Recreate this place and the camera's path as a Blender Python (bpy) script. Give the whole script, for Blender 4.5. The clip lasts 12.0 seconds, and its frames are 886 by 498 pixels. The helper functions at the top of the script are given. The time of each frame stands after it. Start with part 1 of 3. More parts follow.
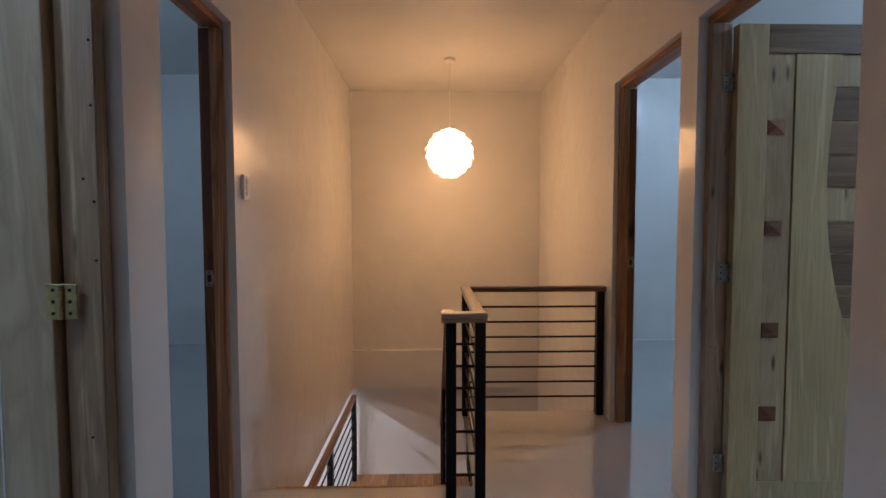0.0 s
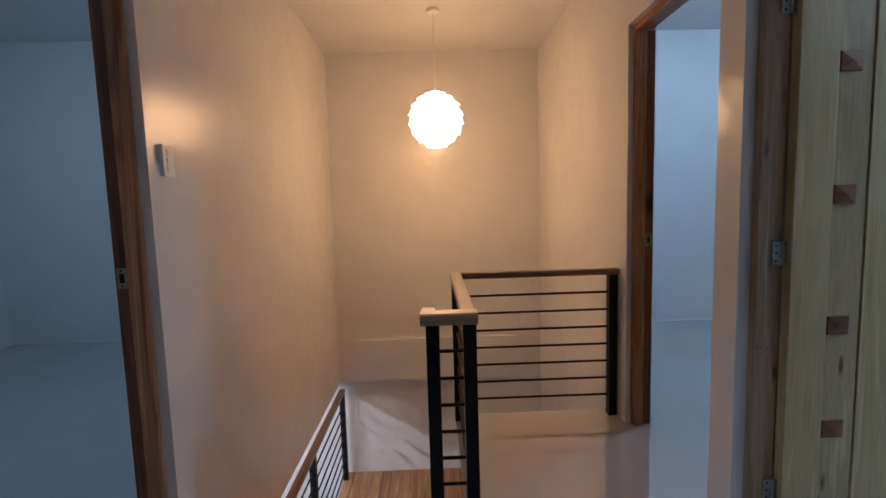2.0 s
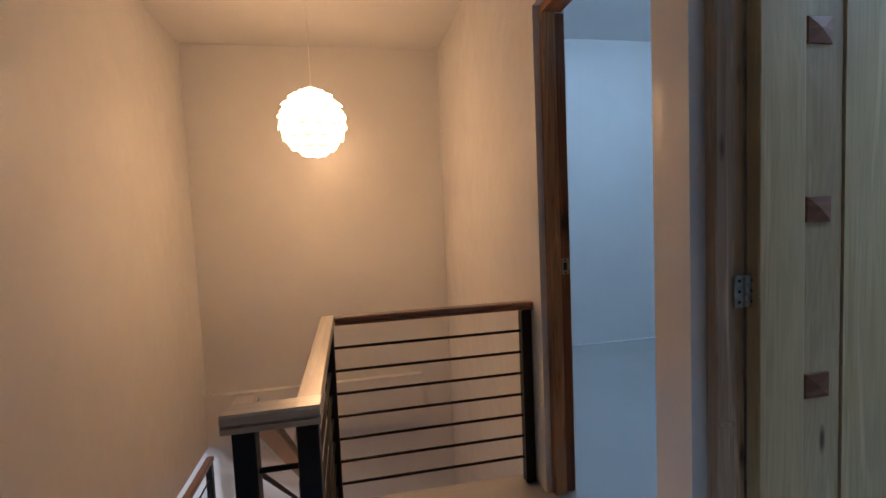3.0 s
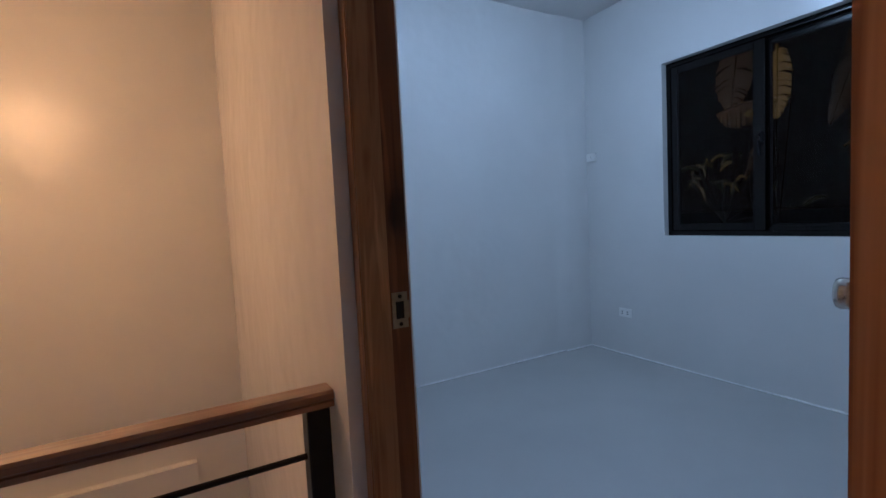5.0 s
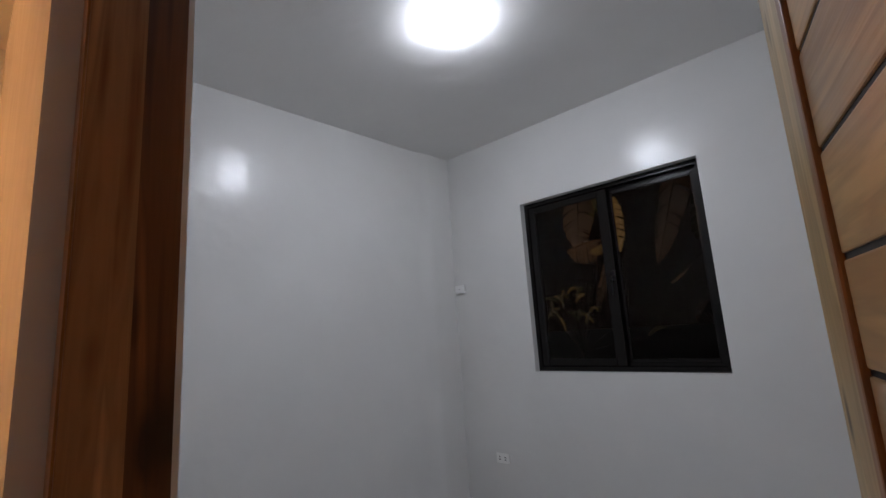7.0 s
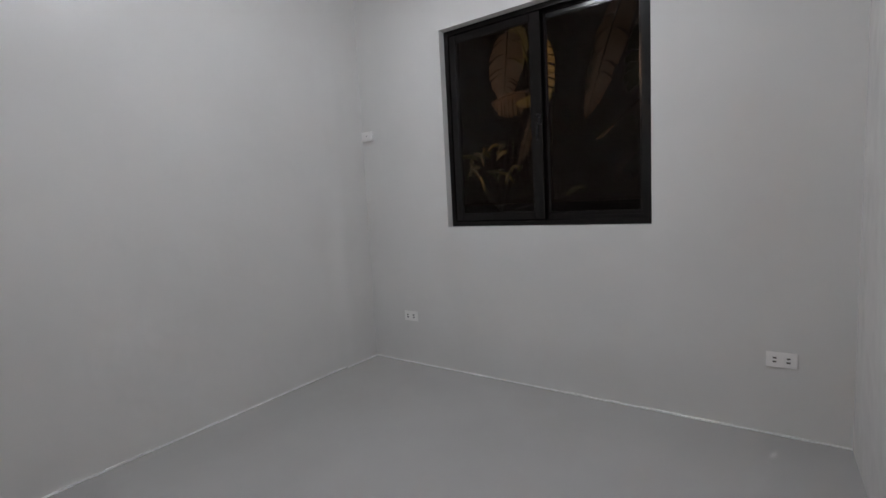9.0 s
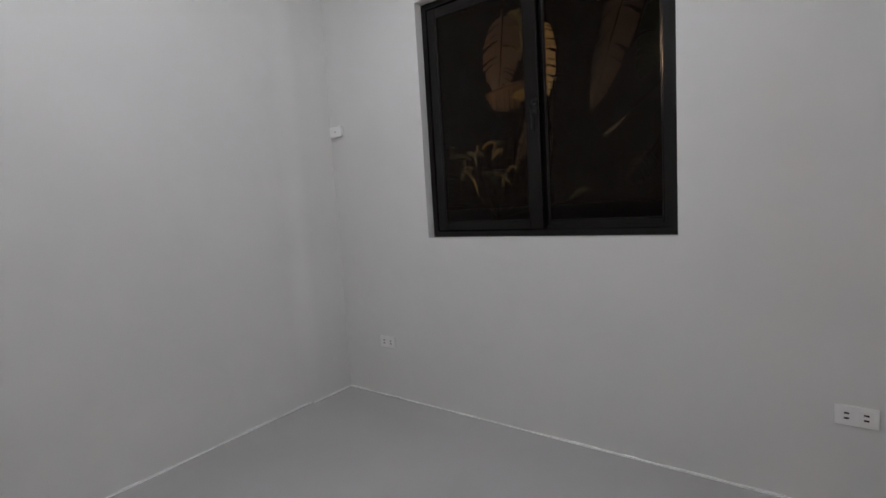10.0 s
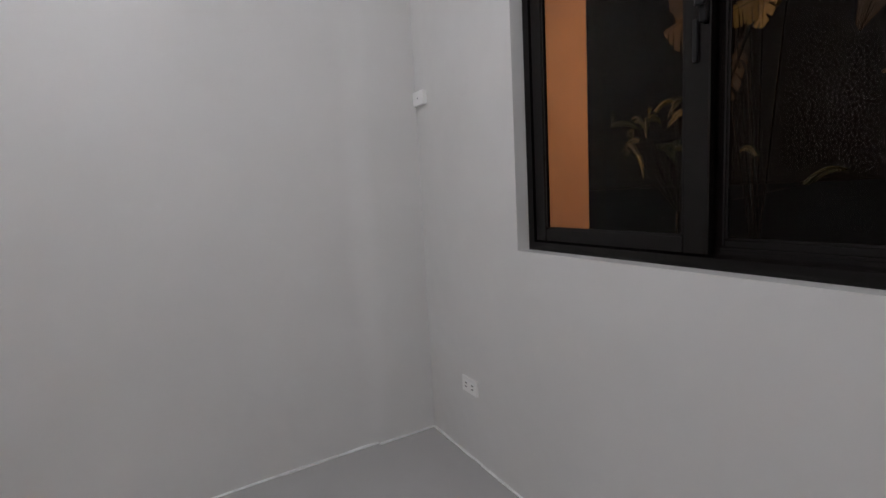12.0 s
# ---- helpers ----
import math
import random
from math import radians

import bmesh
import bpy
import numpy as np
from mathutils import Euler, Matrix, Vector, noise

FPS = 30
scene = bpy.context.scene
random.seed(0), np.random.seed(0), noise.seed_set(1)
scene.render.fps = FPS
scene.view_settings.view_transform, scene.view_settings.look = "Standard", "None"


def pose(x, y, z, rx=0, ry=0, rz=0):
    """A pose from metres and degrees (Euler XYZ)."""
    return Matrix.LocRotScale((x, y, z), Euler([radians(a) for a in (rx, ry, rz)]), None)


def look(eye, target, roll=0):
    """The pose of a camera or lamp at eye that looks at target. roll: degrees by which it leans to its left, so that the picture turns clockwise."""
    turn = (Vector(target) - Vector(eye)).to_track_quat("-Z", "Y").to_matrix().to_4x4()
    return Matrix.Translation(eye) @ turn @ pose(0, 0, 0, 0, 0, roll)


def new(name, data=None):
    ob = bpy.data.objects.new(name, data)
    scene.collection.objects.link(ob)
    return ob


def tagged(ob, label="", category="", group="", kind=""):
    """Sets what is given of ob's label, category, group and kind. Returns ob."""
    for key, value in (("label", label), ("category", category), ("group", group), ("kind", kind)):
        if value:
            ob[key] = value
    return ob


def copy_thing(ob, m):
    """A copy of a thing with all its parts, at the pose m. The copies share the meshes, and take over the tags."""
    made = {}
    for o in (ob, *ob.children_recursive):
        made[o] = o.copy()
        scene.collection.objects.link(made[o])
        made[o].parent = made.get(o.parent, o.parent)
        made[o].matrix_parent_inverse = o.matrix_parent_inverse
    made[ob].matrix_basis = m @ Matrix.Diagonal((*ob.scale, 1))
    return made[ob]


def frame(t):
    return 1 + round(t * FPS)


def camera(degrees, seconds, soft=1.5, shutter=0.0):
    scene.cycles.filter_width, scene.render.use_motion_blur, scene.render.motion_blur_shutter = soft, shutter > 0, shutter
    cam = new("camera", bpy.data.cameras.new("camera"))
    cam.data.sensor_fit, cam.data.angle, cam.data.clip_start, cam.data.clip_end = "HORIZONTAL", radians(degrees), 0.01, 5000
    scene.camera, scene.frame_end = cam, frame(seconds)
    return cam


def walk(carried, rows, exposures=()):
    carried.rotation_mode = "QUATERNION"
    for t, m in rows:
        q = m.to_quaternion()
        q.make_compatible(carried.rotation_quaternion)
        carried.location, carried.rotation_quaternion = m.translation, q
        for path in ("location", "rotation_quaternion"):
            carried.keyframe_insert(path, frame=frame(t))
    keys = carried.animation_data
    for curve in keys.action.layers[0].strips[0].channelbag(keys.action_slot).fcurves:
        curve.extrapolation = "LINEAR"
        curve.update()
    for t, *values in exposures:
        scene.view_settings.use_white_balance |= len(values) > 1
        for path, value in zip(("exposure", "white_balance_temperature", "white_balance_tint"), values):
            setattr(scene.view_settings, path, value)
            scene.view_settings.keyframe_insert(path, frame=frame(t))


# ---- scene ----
cam = camera(87.6, 12.0)
PATH = [
    (0, (-0.137, -0.024, 1.253), (-0.098, 1.973, 1.158), -0.1),
    (0.5, (-0.119, -0.038, 1.249), (-0.321, 1.948, 1.129), -0.5),
    (1, (-0.081, 0.024, 1.243), (-0.361, 1.996, 1.059), -1.1),
    (1.5, (-0.066, 0.196, 1.247), (-0.232, 2.179, 1.053), -1.4),
    (2, (-0.049, 0.419, 1.252), (-0.008, 2.409, 1.058), -1.7),
    (2.5, (0.061, 0.701, 1.269), (0.303, 2.68, 1.114), -2.2),
    (3, (0.183, 0.988, 1.261), (0.577, 2.945, 1.13), -2.5),
    (3.2, (0.233, 1.115, 1.266), (0.695, 3.058, 1.146), -2.6),
    (5, (0.74, 2.045, 1.202), (1.73, 3.777, 1.071), -2.8),
    (5.5, (0.898, 2.181, 1.22), (2.044, 3.82, 1.189), -2.8),
    (6, (0.958, 2.235, 1.254), (2.23, 3.775, 1.365), -2.8),
    (6.5, (0.961, 2.261, 1.306), (2.317, 3.701, 1.603), -3.3),
    (7, (0.955, 2.276, 1.317), (2.382, 3.632, 1.672), -3.7),
    (7.5, (0.949, 2.307, 1.255), (2.45, 3.607, 1.489), -3.4),
    (9.3, (1.49, 2.523, 1.165), (3.122, 3.658, 0.942), -3.0),
    (9.5, (1.578, 2.55, 1.167), (3.216, 3.68, 0.961), -3.1),
    (10, (1.861, 2.653, 1.172), (3.474, 3.82, 0.983), -3.4),
    (10.5, (2.147, 2.742, 1.173), (3.712, 3.972, 0.977), -3.3),
    (11, (2.428, 2.79, 1.181), (3.91, 4.112, 0.946), -3.5),
    (11.5, (2.683, 2.83, 1.191), (4.014, 4.307, 0.979), -3.4),
    (12, (2.837, 2.915, 1.217), (3.83, 4.635, 0.978), -3.1),
]
EXPOSURES = [(0.0, 0.2, 5000, 13), (1.5, 0.3, 4800, 13), (3.2, 0.2, 4700, 12), (5.0, 0.10, 4750, 18), (5.5, 0.28, 5200, 21), (6.5, 0.06, 6350, 27), (7.0, 0.12, 6550, 27), (7.7, 0.09, 6800, 27), (9.3, 0.55, 6850, 26), (10.5, 0.55, 6950, 28), (12.0, 0.54, 7000, 29)]
walk(cam, [(t, look(eye, target, roll)) for t, eye, target, roll in PATH], EXPOSURES)

# light: warm pendant over the stairs, cool ceiling lamps in the rooms, night outside
world = bpy.data.worlds.new("night")
scene.world = world
world.use_nodes = True
world.node_tree.nodes["Background"].inputs[0].default_value = (0.016, 0.011, 0.008, 1)
world.node_tree.nodes["Background"].inputs[1].default_value = 0.12

WARM = (1.0, 0.48, 0.155)
COOL = (0.80, 0.95, 1.0)
PENDANT = 11.4
ROOM_LAMP = 69.0
PORCH = 30.0


# ---------------------------------------------------------------- materials
def mat(name, col, rough=0.5, metal=0.0, vary=0.06, scale=6.0, bump=0.0, bump_scale=40.0, spec=0.5, coat=0.0):
    m = bpy.data.materials.new(name)
    m.use_nodes = True
    nt = m.node_tree
    b = nt.nodes["Principled BSDF"]
    b.inputs["Roughness"].default_value = rough
    b.inputs["Metallic"].default_value = metal
    b.inputs["Specular IOR Level"].default_value = spec
    b.inputs["Coat Weight"].default_value = coat
    tc = nt.nodes.new("ShaderNodeTexCoord")
    n = nt.nodes.new("ShaderNodeTexNoise")
    n.inputs["Scale"].default_value = scale
    n.inputs["Detail"].default_value = 6
    nt.links.new(tc.outputs["Object"], n.inputs["Vector"])
    ramp = nt.nodes.new("ShaderNodeValToRGB")
    ramp.color_ramp.elements[0].position, ramp.color_ramp.elements[1].position = 0.3, 0.7
    ramp.color_ramp.elements[0].color = (*[c * (1 - vary) for c in col], 1)
    ramp.color_ramp.elements[1].color = (*[min(1, c * (1 + vary)) for c in col], 1)
    nt.links.new(n.outputs["Fac"], ramp.inputs["Fac"])
    nt.links.new(ramp.outputs["Color"], b.inputs["Base Color"])
    r = nt.nodes.new("ShaderNodeMapRange")
    r.inputs["To Min"].default_value, r.inputs["To Max"].default_value = rough * 0.85, min(1, rough * 1.15)
    nt.links.new(n.outputs["Fac"], r.inputs["Value"])
    nt.links.new(r.outputs["Result"], b.inputs["Roughness"])
    if bump:
        n2 = nt.nodes.new("ShaderNodeTexNoise")
        n2.inputs["Scale"].default_value = bump_scale
        n2.inputs["Detail"].default_value = 4
        nt.links.new(tc.outputs["Object"], n2.inputs["Vector"])
        bp = nt.nodes.new("ShaderNodeBump")
        bp.inputs["Strength"].default_value = bump
        bp.inputs["Distance"].default_value = 0.01
        nt.links.new(n2.outputs["Fac"], bp.inputs["Height"])
        nt.links.new(bp.outputs["Normal"], b.inputs["Normal"])
    return m


def paint(name, col, rough):
    """Rolled semi-gloss wall paint over trowelled plaster: fine stipple, slow waves, faint soiling."""
    m = mat(name, col, rough, vary=0.025, scale=2.2)
    nt = m.node_tree
    b = nt.nodes["Principled BSDF"]
    tc = nt.nodes["Texture Coordinate"]
    fine, slow = nt.nodes.new("ShaderNodeTexNoise"), nt.nodes.new("ShaderNodeTexNoise")
    fine.inputs["Scale"].default_value, fine.inputs["Detail"].default_value = 160, 2
    slow.inputs["Scale"].default_value, slow.inputs["Detail"].default_value = 6.5, 1.5
    b1, b2 = nt.nodes.new("ShaderNodeBump"), nt.nodes.new("ShaderNodeBump")
    b1.inputs["Strength"].default_value, b1.inputs["Distance"].default_value = 0.006, 0.002
    b2.inputs["Strength"].default_value, b2.inputs["Distance"].default_value = 0.3, 0.02
    for n in (fine, slow):
        nt.links.new(tc.outputs["Object"], n.inputs["Vector"])
    nt.links.new(fine.outputs["Fac"], b1.inputs["Height"])
    nt.links.new(slow.outputs["Fac"], b2.inputs["Height"])
    nt.links.new(b2.outputs["Normal"], b1.inputs["Normal"])
    nt.links.new(b1.outputs["Normal"], b.inputs["Normal"])
    return m


def wood(name, dark, light, rough=0.4, axis="Z", knots=True, coat=0.0, stain=None, fine=0.45, cross=10.0, spread=0.27, fibres=0.16):
    """Solid timber: long grain bands along one axis, fine fibres, a few dark knots, one tone shift per board."""
    m = bpy.data.materials.new(name)
    m.use_nodes = True
    nt = m.node_tree
    b = nt.nodes["Principled BSDF"]
    b.inputs["Roughness"].default_value = rough
    b.inputs["Coat Weight"].default_value = coat
    b.inputs["Coat Roughness"].default_value = 0.25
    tc = nt.nodes.new("ShaderNodeTexCoord")
    info = nt.nodes.new("ShaderNodeObjectInfo")
    shift = nt.nodes.new("ShaderNodeVectorMath")
    shift.operation = "MULTIPLY_ADD"
    shift.inputs[1].default_value = (1, 1, 1)
    mul = nt.nodes.new("ShaderNodeMath")
    mul.operation = "MULTIPLY"
    mul.inputs[1].default_value = 37.0
    nt.links.new(info.outputs["Random"], mul.inputs[0])
    nt.links.new(tc.outputs["Object"], shift.inputs[0])
    nt.links.new(mul.outputs[0], shift.inputs[2])

    def noise_at(k_long, k_cross, detail, distort=0.0):
        mp = nt.nodes.new("ShaderNodeMapping")
        mp.inputs["Scale"].default_value = [k_long if a == axis else k_cross for a in "XYZ"]
        nt.links.new(shift.outputs[0], mp.inputs["Vector"])
        n = nt.nodes.new("ShaderNodeTexNoise")
        n.inputs["Scale"].default_value = 1.0
        n.inputs["Detail"].default_value = detail
        n.inputs["Distortion"].default_value = distort
        nt.links.new(mp.outputs[0], n.inputs["Vector"])
        return n

    band = noise_at(0.9, cross, 3, 2.3)
    rings = noise_at(0.8, 30.0, 3, 2.4)
    fibre = noise_at(2.5, 110.0, 2)
    tone = noise_at(0.8, 3.0, 1)
    mixf = nt.nodes.new("ShaderNodeMixRGB")
    mixf.inputs[0].default_value = fine
    nt.links.new(band.outputs["Fac"], mixf.inputs[1])
    nt.links.new(rings.outputs["Fac"], mixf.inputs[2])
    ramp = nt.nodes.new("ShaderNodeValToRGB")
    e = ramp.color_ramp.elements
    mid = [a * 0.55 + b * 0.45 for a, b in zip(dark, light)]
    e[0].position, e[1].position = 0.36, 0.64
    e[0].color, e[1].color = (*dark, 1), (*light, 1)
    for pos, col in ((0.47, mid), (0.53, [c * 0.86 for c in mid])):
        e.new(pos).color = (*col, 1)
    nt.links.new(mixf.outputs[0], ramp.inputs["Fac"])

    def blend(kind, fac, a_sock, b_val):
        mx = nt.nodes.new("ShaderNodeMixRGB")
        mx.blend_type = kind
        mx.inputs[0].default_value = fac
        nt.links.new(a_sock, mx.inputs[1])
        if isinstance(b_val, tuple):
            mx.inputs[2].default_value = b_val
        else:
            nt.links.new(b_val, mx.inputs[2])
        return mx

    c = blend("OVERLAY", fibres, ramp.outputs["Color"], fibre.outputs["Fac"])
    c = blend("SOFT_LIGHT", 0.6, c.outputs[0], tone.outputs["Fac"])
    if knots:
        mp = nt.nodes.new("ShaderNodeMapping")
        mp.inputs["Scale"].default_value = [3.2 if a == axis else 13.0 for a in "XYZ"]
        nt.links.new(shift.outputs[0], mp.inputs["Vector"])
        v = nt.nodes.new("ShaderNodeTexVoronoi")
        v.inputs["Scale"].default_value = 1.0
        nt.links.new(mp.outputs[0], v.inputs["Vector"])
        kr = nt.nodes.new("ShaderNodeMapRange")
        kr.inputs["From Min"].default_value, kr.inputs["From Max"].default_value = 0.06, 0.15
        kr.inputs["To Min"].default_value, kr.inputs["To Max"].default_value = 1.0, 0.0
        nt.links.new(v.outputs["Distance"], kr.inputs["Value"])
        k = blend("MULTIPLY", 1.0, c.outputs[0], (0.22, 0.15, 0.10, 1))
        nt.links.new(kr.outputs[0], k.inputs[0])
        c = k
    if stain:                            # one burnt-looking patch in the timber
        dist = nt.nodes.new("ShaderNodeVectorMath")
        dist.operation = "DISTANCE"
        mp2 = nt.nodes.new("ShaderNodeMapping")
        mp2.inputs["Scale"].default_value = (1.6, 1.0, 0.75)
        dist.inputs[1].default_value = (stain[0] * 1.6, stain[1], stain[2] * 0.75)
        nt.links.new(tc.outputs["Object"], mp2.inputs["Vector"])
        nt.links.new(mp2.outputs[0], dist.inputs[0])
        sr = nt.nodes.new("ShaderNodeMapRange")
        sr.inputs["From Min"].default_value, sr.inputs["From Max"].default_value = 0.015, 0.075
        sr.inputs["To Min"].default_value, sr.inputs["To Max"].default_value = 0.92, 0.0
        nt.links.new(dist.outputs["Value"], sr.inputs["Value"])
        st = blend("MULTIPLY", 1.0, c.outputs[0], (0.10, 0.06, 0.04, 1))
        nt.links.new(sr.outputs[0], st.inputs[0])
        c = st
    hsv = nt.nodes.new("ShaderNodeHueSaturation")
    tv = nt.nodes.new("ShaderNodeMapRange")
    tv.inputs["To Min"].default_value, tv.inputs["To Max"].default_value = 1 - spread, 1 + spread
    nt.links.new(info.outputs["Random"], tv.inputs["Value"])
    nt.links.new(tv.outputs[0], hsv.inputs["Value"])
    nt.links.new(c.outputs[0], hsv.inputs["Color"])
    nt.links.new(hsv.outputs[0], b.inputs["Base Color"])
    bp = nt.nodes.new("ShaderNodeBump")
    bp.inputs["Strength"].default_value, bp.inputs["Distance"].default_value = 0.25, 0.002
    nt.links.new(fibre.outputs["Fac"], bp.inputs["Height"])
    nt.links.new(bp.outputs["Normal"], b.inputs["Normal"])
    return m


def glow(name, col, strength):
    m = bpy.data.materials.new(name)
    m.use_nodes = True
    b = m.node_tree.nodes["Principled BSDF"]
    b.inputs["Base Color"].default_value = (0.85, 0.83, 0.8, 1)
    b.inputs["Roughness"].default_value = 0.4
    b.inputs["Emission Color"].default_value = (*col, 1)
    b.inputs["Emission Strength"].default_value = strength
    return m


def glass(name):
    m = bpy.data.materials.new(name)
    m.use_nodes = True
    nt = m.node_tree
    nt.nodes.remove(nt.nodes["Principled BSDF"])
    clear, gloss = nt.nodes.new("ShaderNodeBsdfTransparent"), nt.nodes.new("ShaderNodeBsdfGlossy")
    clear.inputs[0].default_value = (0.72, 0.70, 0.66, 1)
    gloss.inputs["Roughness"].default_value = 0.02
    fr, mix = nt.nodes.new("ShaderNodeFresnel"), nt.nodes.new("ShaderNodeMixShader")
    fr.inputs[0].default_value = 1.22
    nt.links.new(fr.outputs[0], mix.inputs[0])
    nt.links.new(clear.outputs[0], mix.inputs[1])
    nt.links.new(gloss.outputs[0], mix.inputs[2])
    nt.links.new(mix.outputs[0], nt.nodes["Material Output"].inputs[0])
    return m


M_WALL = paint("wall_paint", (0.78, 0.77, 0.75), 0.25)
M_CEIL = paint("ceiling_paint", (0.80, 0.79, 0.77), 0.5)
M_FLOOR = mat("floor_coating", (0.47, 0.46, 0.455), 0.16, vary=0.05, scale=1.4, coat=1.0)
M_FLOOR.node_tree.nodes["Principled BSDF"].inputs["Coat Roughness"].default_value = 0.012
M_FLOOR.node_tree.nodes["Principled BSDF"].inputs["Coat IOR"].default_value = 2.4
M_FRAME = wood("frame_timber", (0.21, 0.076, 0.026), (0.66, 0.36, 0.16), 0.33, "Z", fine=0.22, cross=17.0, spread=0.1, fibres=0.08)
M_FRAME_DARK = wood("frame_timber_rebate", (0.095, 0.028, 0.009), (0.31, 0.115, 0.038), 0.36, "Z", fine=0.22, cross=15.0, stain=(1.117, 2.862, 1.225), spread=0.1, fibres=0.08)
M_FRAME_Y = wood("frame_timber_head", (0.135, 0.044, 0.012), (0.50, 0.23, 0.085), 0.42, "Y")
M_FRAME_PALE = wood("frame_timber_weathered", (0.30, 0.18, 0.095), (0.66, 0.475, 0.30), 0.45, "Z", fine=0.3, cross=18.0, spread=0.1)
M_LEAF = wood("door_timber_pale", (0.45, 0.315, 0.14), (0.68, 0.51, 0.26), 0.4, "Z", knots=False, fine=0.25, spread=0.07, fibres=0.1)
M_LEAF_GREY = wood("door_timber_grey", (0.47, 0.35, 0.225), (0.61, 0.49, 0.33), 0.4, "Z", knots=False, fine=0.1, cross=6.0, spread=0.05, fibres=0.05)
M_STRIP = wood("door_timber_tan", (0.42, 0.29, 0.135), (0.62, 0.46, 0.24), 0.45, "Z", fine=0.25, spread=0.08, fibres=0.1)
M_PLANK = wood("door_plank_brown", (0.16, 0.085, 0.035), (0.36, 0.22, 0.11), 0.4, "X")
M_PLANK_PALE = wood("door_plank_honey", (0.40, 0.23, 0.095), (0.60, 0.38, 0.17), 0.36, "X", knots=False, fine=0.15, cross=7.0, spread=0.12, fibres=0.06)
M_EDGE = wood("door_moulding_orange", (0.26, 0.10, 0.03), (0.42, 0.19, 0.07), 0.4, "Z", knots=False)
M_STUD = wood("door_stud_brown", (0.17, 0.055, 0.016), (0.30, 0.11, 0.035), 0.55, "X", knots=False)
M_RAIL = wood("handrail_timber", (0.20, 0.085, 0.035), (0.34, 0.165, 0.075), 0.3, "X", knots=False, coat=0.9)
M_RAIL_Y = wood("handrail_timber_long", (0.20, 0.085, 0.035), (0.34, 0.165, 0.075), 0.3, "Y", knots=False, coat=0.9)
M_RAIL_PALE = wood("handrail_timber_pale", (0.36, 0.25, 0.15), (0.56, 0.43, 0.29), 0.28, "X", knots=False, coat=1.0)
# side rail: paler timber tone carries the light on its top
M_RAIL_LIT_Y = wood("handrail_timber_lit_long", (0.34, 0.22, 0.12), (0.54, 0.38, 0.23), 0.28, "Y", knots=False, coat=1.0)
M_TREAD = wood("tread_timber", (0.22, 0.09, 0.03), (0.58, 0.35, 0.16), 0.35, "Y", knots=False)
M_BLACK = mat("black_enamel", (0.006, 0.0055, 0.006), 0.35, vary=0.2, scale=30, spec=0.25)
M_ALU = mat("dark_bronze_aluminium", (0.0052, 0.0036, 0.0031), 0.2, metal=0.0, vary=0.15, scale=20, spec=0.28)
M_STEEL = mat("satin_steel", (0.62, 0.58, 0.53), 0.22, metal=1.0, vary=0.06, scale=50)
M_BRASS = mat("tarnished_brass", (0.45, 0.36, 0.17), 0.38, metal=0.9, vary=0.25, scale=60)
M_BRASS2 = mat("dull_nickel", (0.34, 0.28, 0.19), 0.5, metal=0.6, vary=0.2, scale=60)
M_NICKEL = mat("worn_nickel", (0.34, 0.32, 0.27), 0.5, metal=0.7, vary=0.25, scale=60)
M_DARK = mat("dark_recess", (0.01, 0.008, 0.006), 0.7)
M_PLASTIC = mat("white_plastic", (0.93, 0.92, 0.90), 0.3, vary=0.015, scale=30)
# near-white: the light caught by the routed bevels is in the colour
M_LINE = mat("routed_bevel_highlight", (0.86, 0.84, 0.78), 0.3)
M_CAULK = mat("grout_fillet", (0.90, 0.90, 0.89), 0.5, vary=0.12, scale=18)
M_GLASS = glass("window_glass")
M_SOIL = mat("dark_soil", (0.025, 0.02, 0.015), 0.9, vary=0.4, scale=3, bump=0.4, bump_scale=8)
M_LEAFY = mat("banana_leaf_yellowed", (0.145, 0.125, 0.03), 0.55, vary=0.35, scale=7)
M_LEAFG = mat("banana_leaf_green", (0.035, 0.045, 0.013), 0.5, vary=0.4, scale=5)
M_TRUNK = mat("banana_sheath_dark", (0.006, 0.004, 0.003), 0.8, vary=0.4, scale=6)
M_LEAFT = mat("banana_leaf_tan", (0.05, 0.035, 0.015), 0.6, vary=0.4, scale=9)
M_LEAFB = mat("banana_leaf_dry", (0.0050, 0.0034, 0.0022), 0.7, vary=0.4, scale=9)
M_OUT = mat("outdoor_render", (0.62, 0.42, 0.29), 0.75, vary=0.06, scale=3, bump=0.1, bump_scale=60)
M_LAMP_BRIGHT = glow("lamp_diffuser_bright", COOL, ROOM_LAMP * 1.5)
M_LAMP_DIM = glow("lamp_diffuser_dim", COOL, ROOM_LAMP * 0.5)
M_DOWN = glow("downlight_lens_lit", (1.0, 0.88, 0.74), 12500.0)
M_PORCH = glow("porch_bulb_lit", (1.0, 0.55, 0.22), PORCH)
M_PENDANT = glow("pendant_shade_lit", WARM, PENDANT)
M_FILL_DISC = glow("pendant_fill_disc_lit", WARM, PENDANT * 4.5)
M_LAMP = glow("lamp_diffuser_lit", COOL, ROOM_LAMP)
M_FILL_LOW = glow("lower_fill_diffuser_lit", (1.0, 0.82, 0.64), ROOM_LAMP * 1.1)


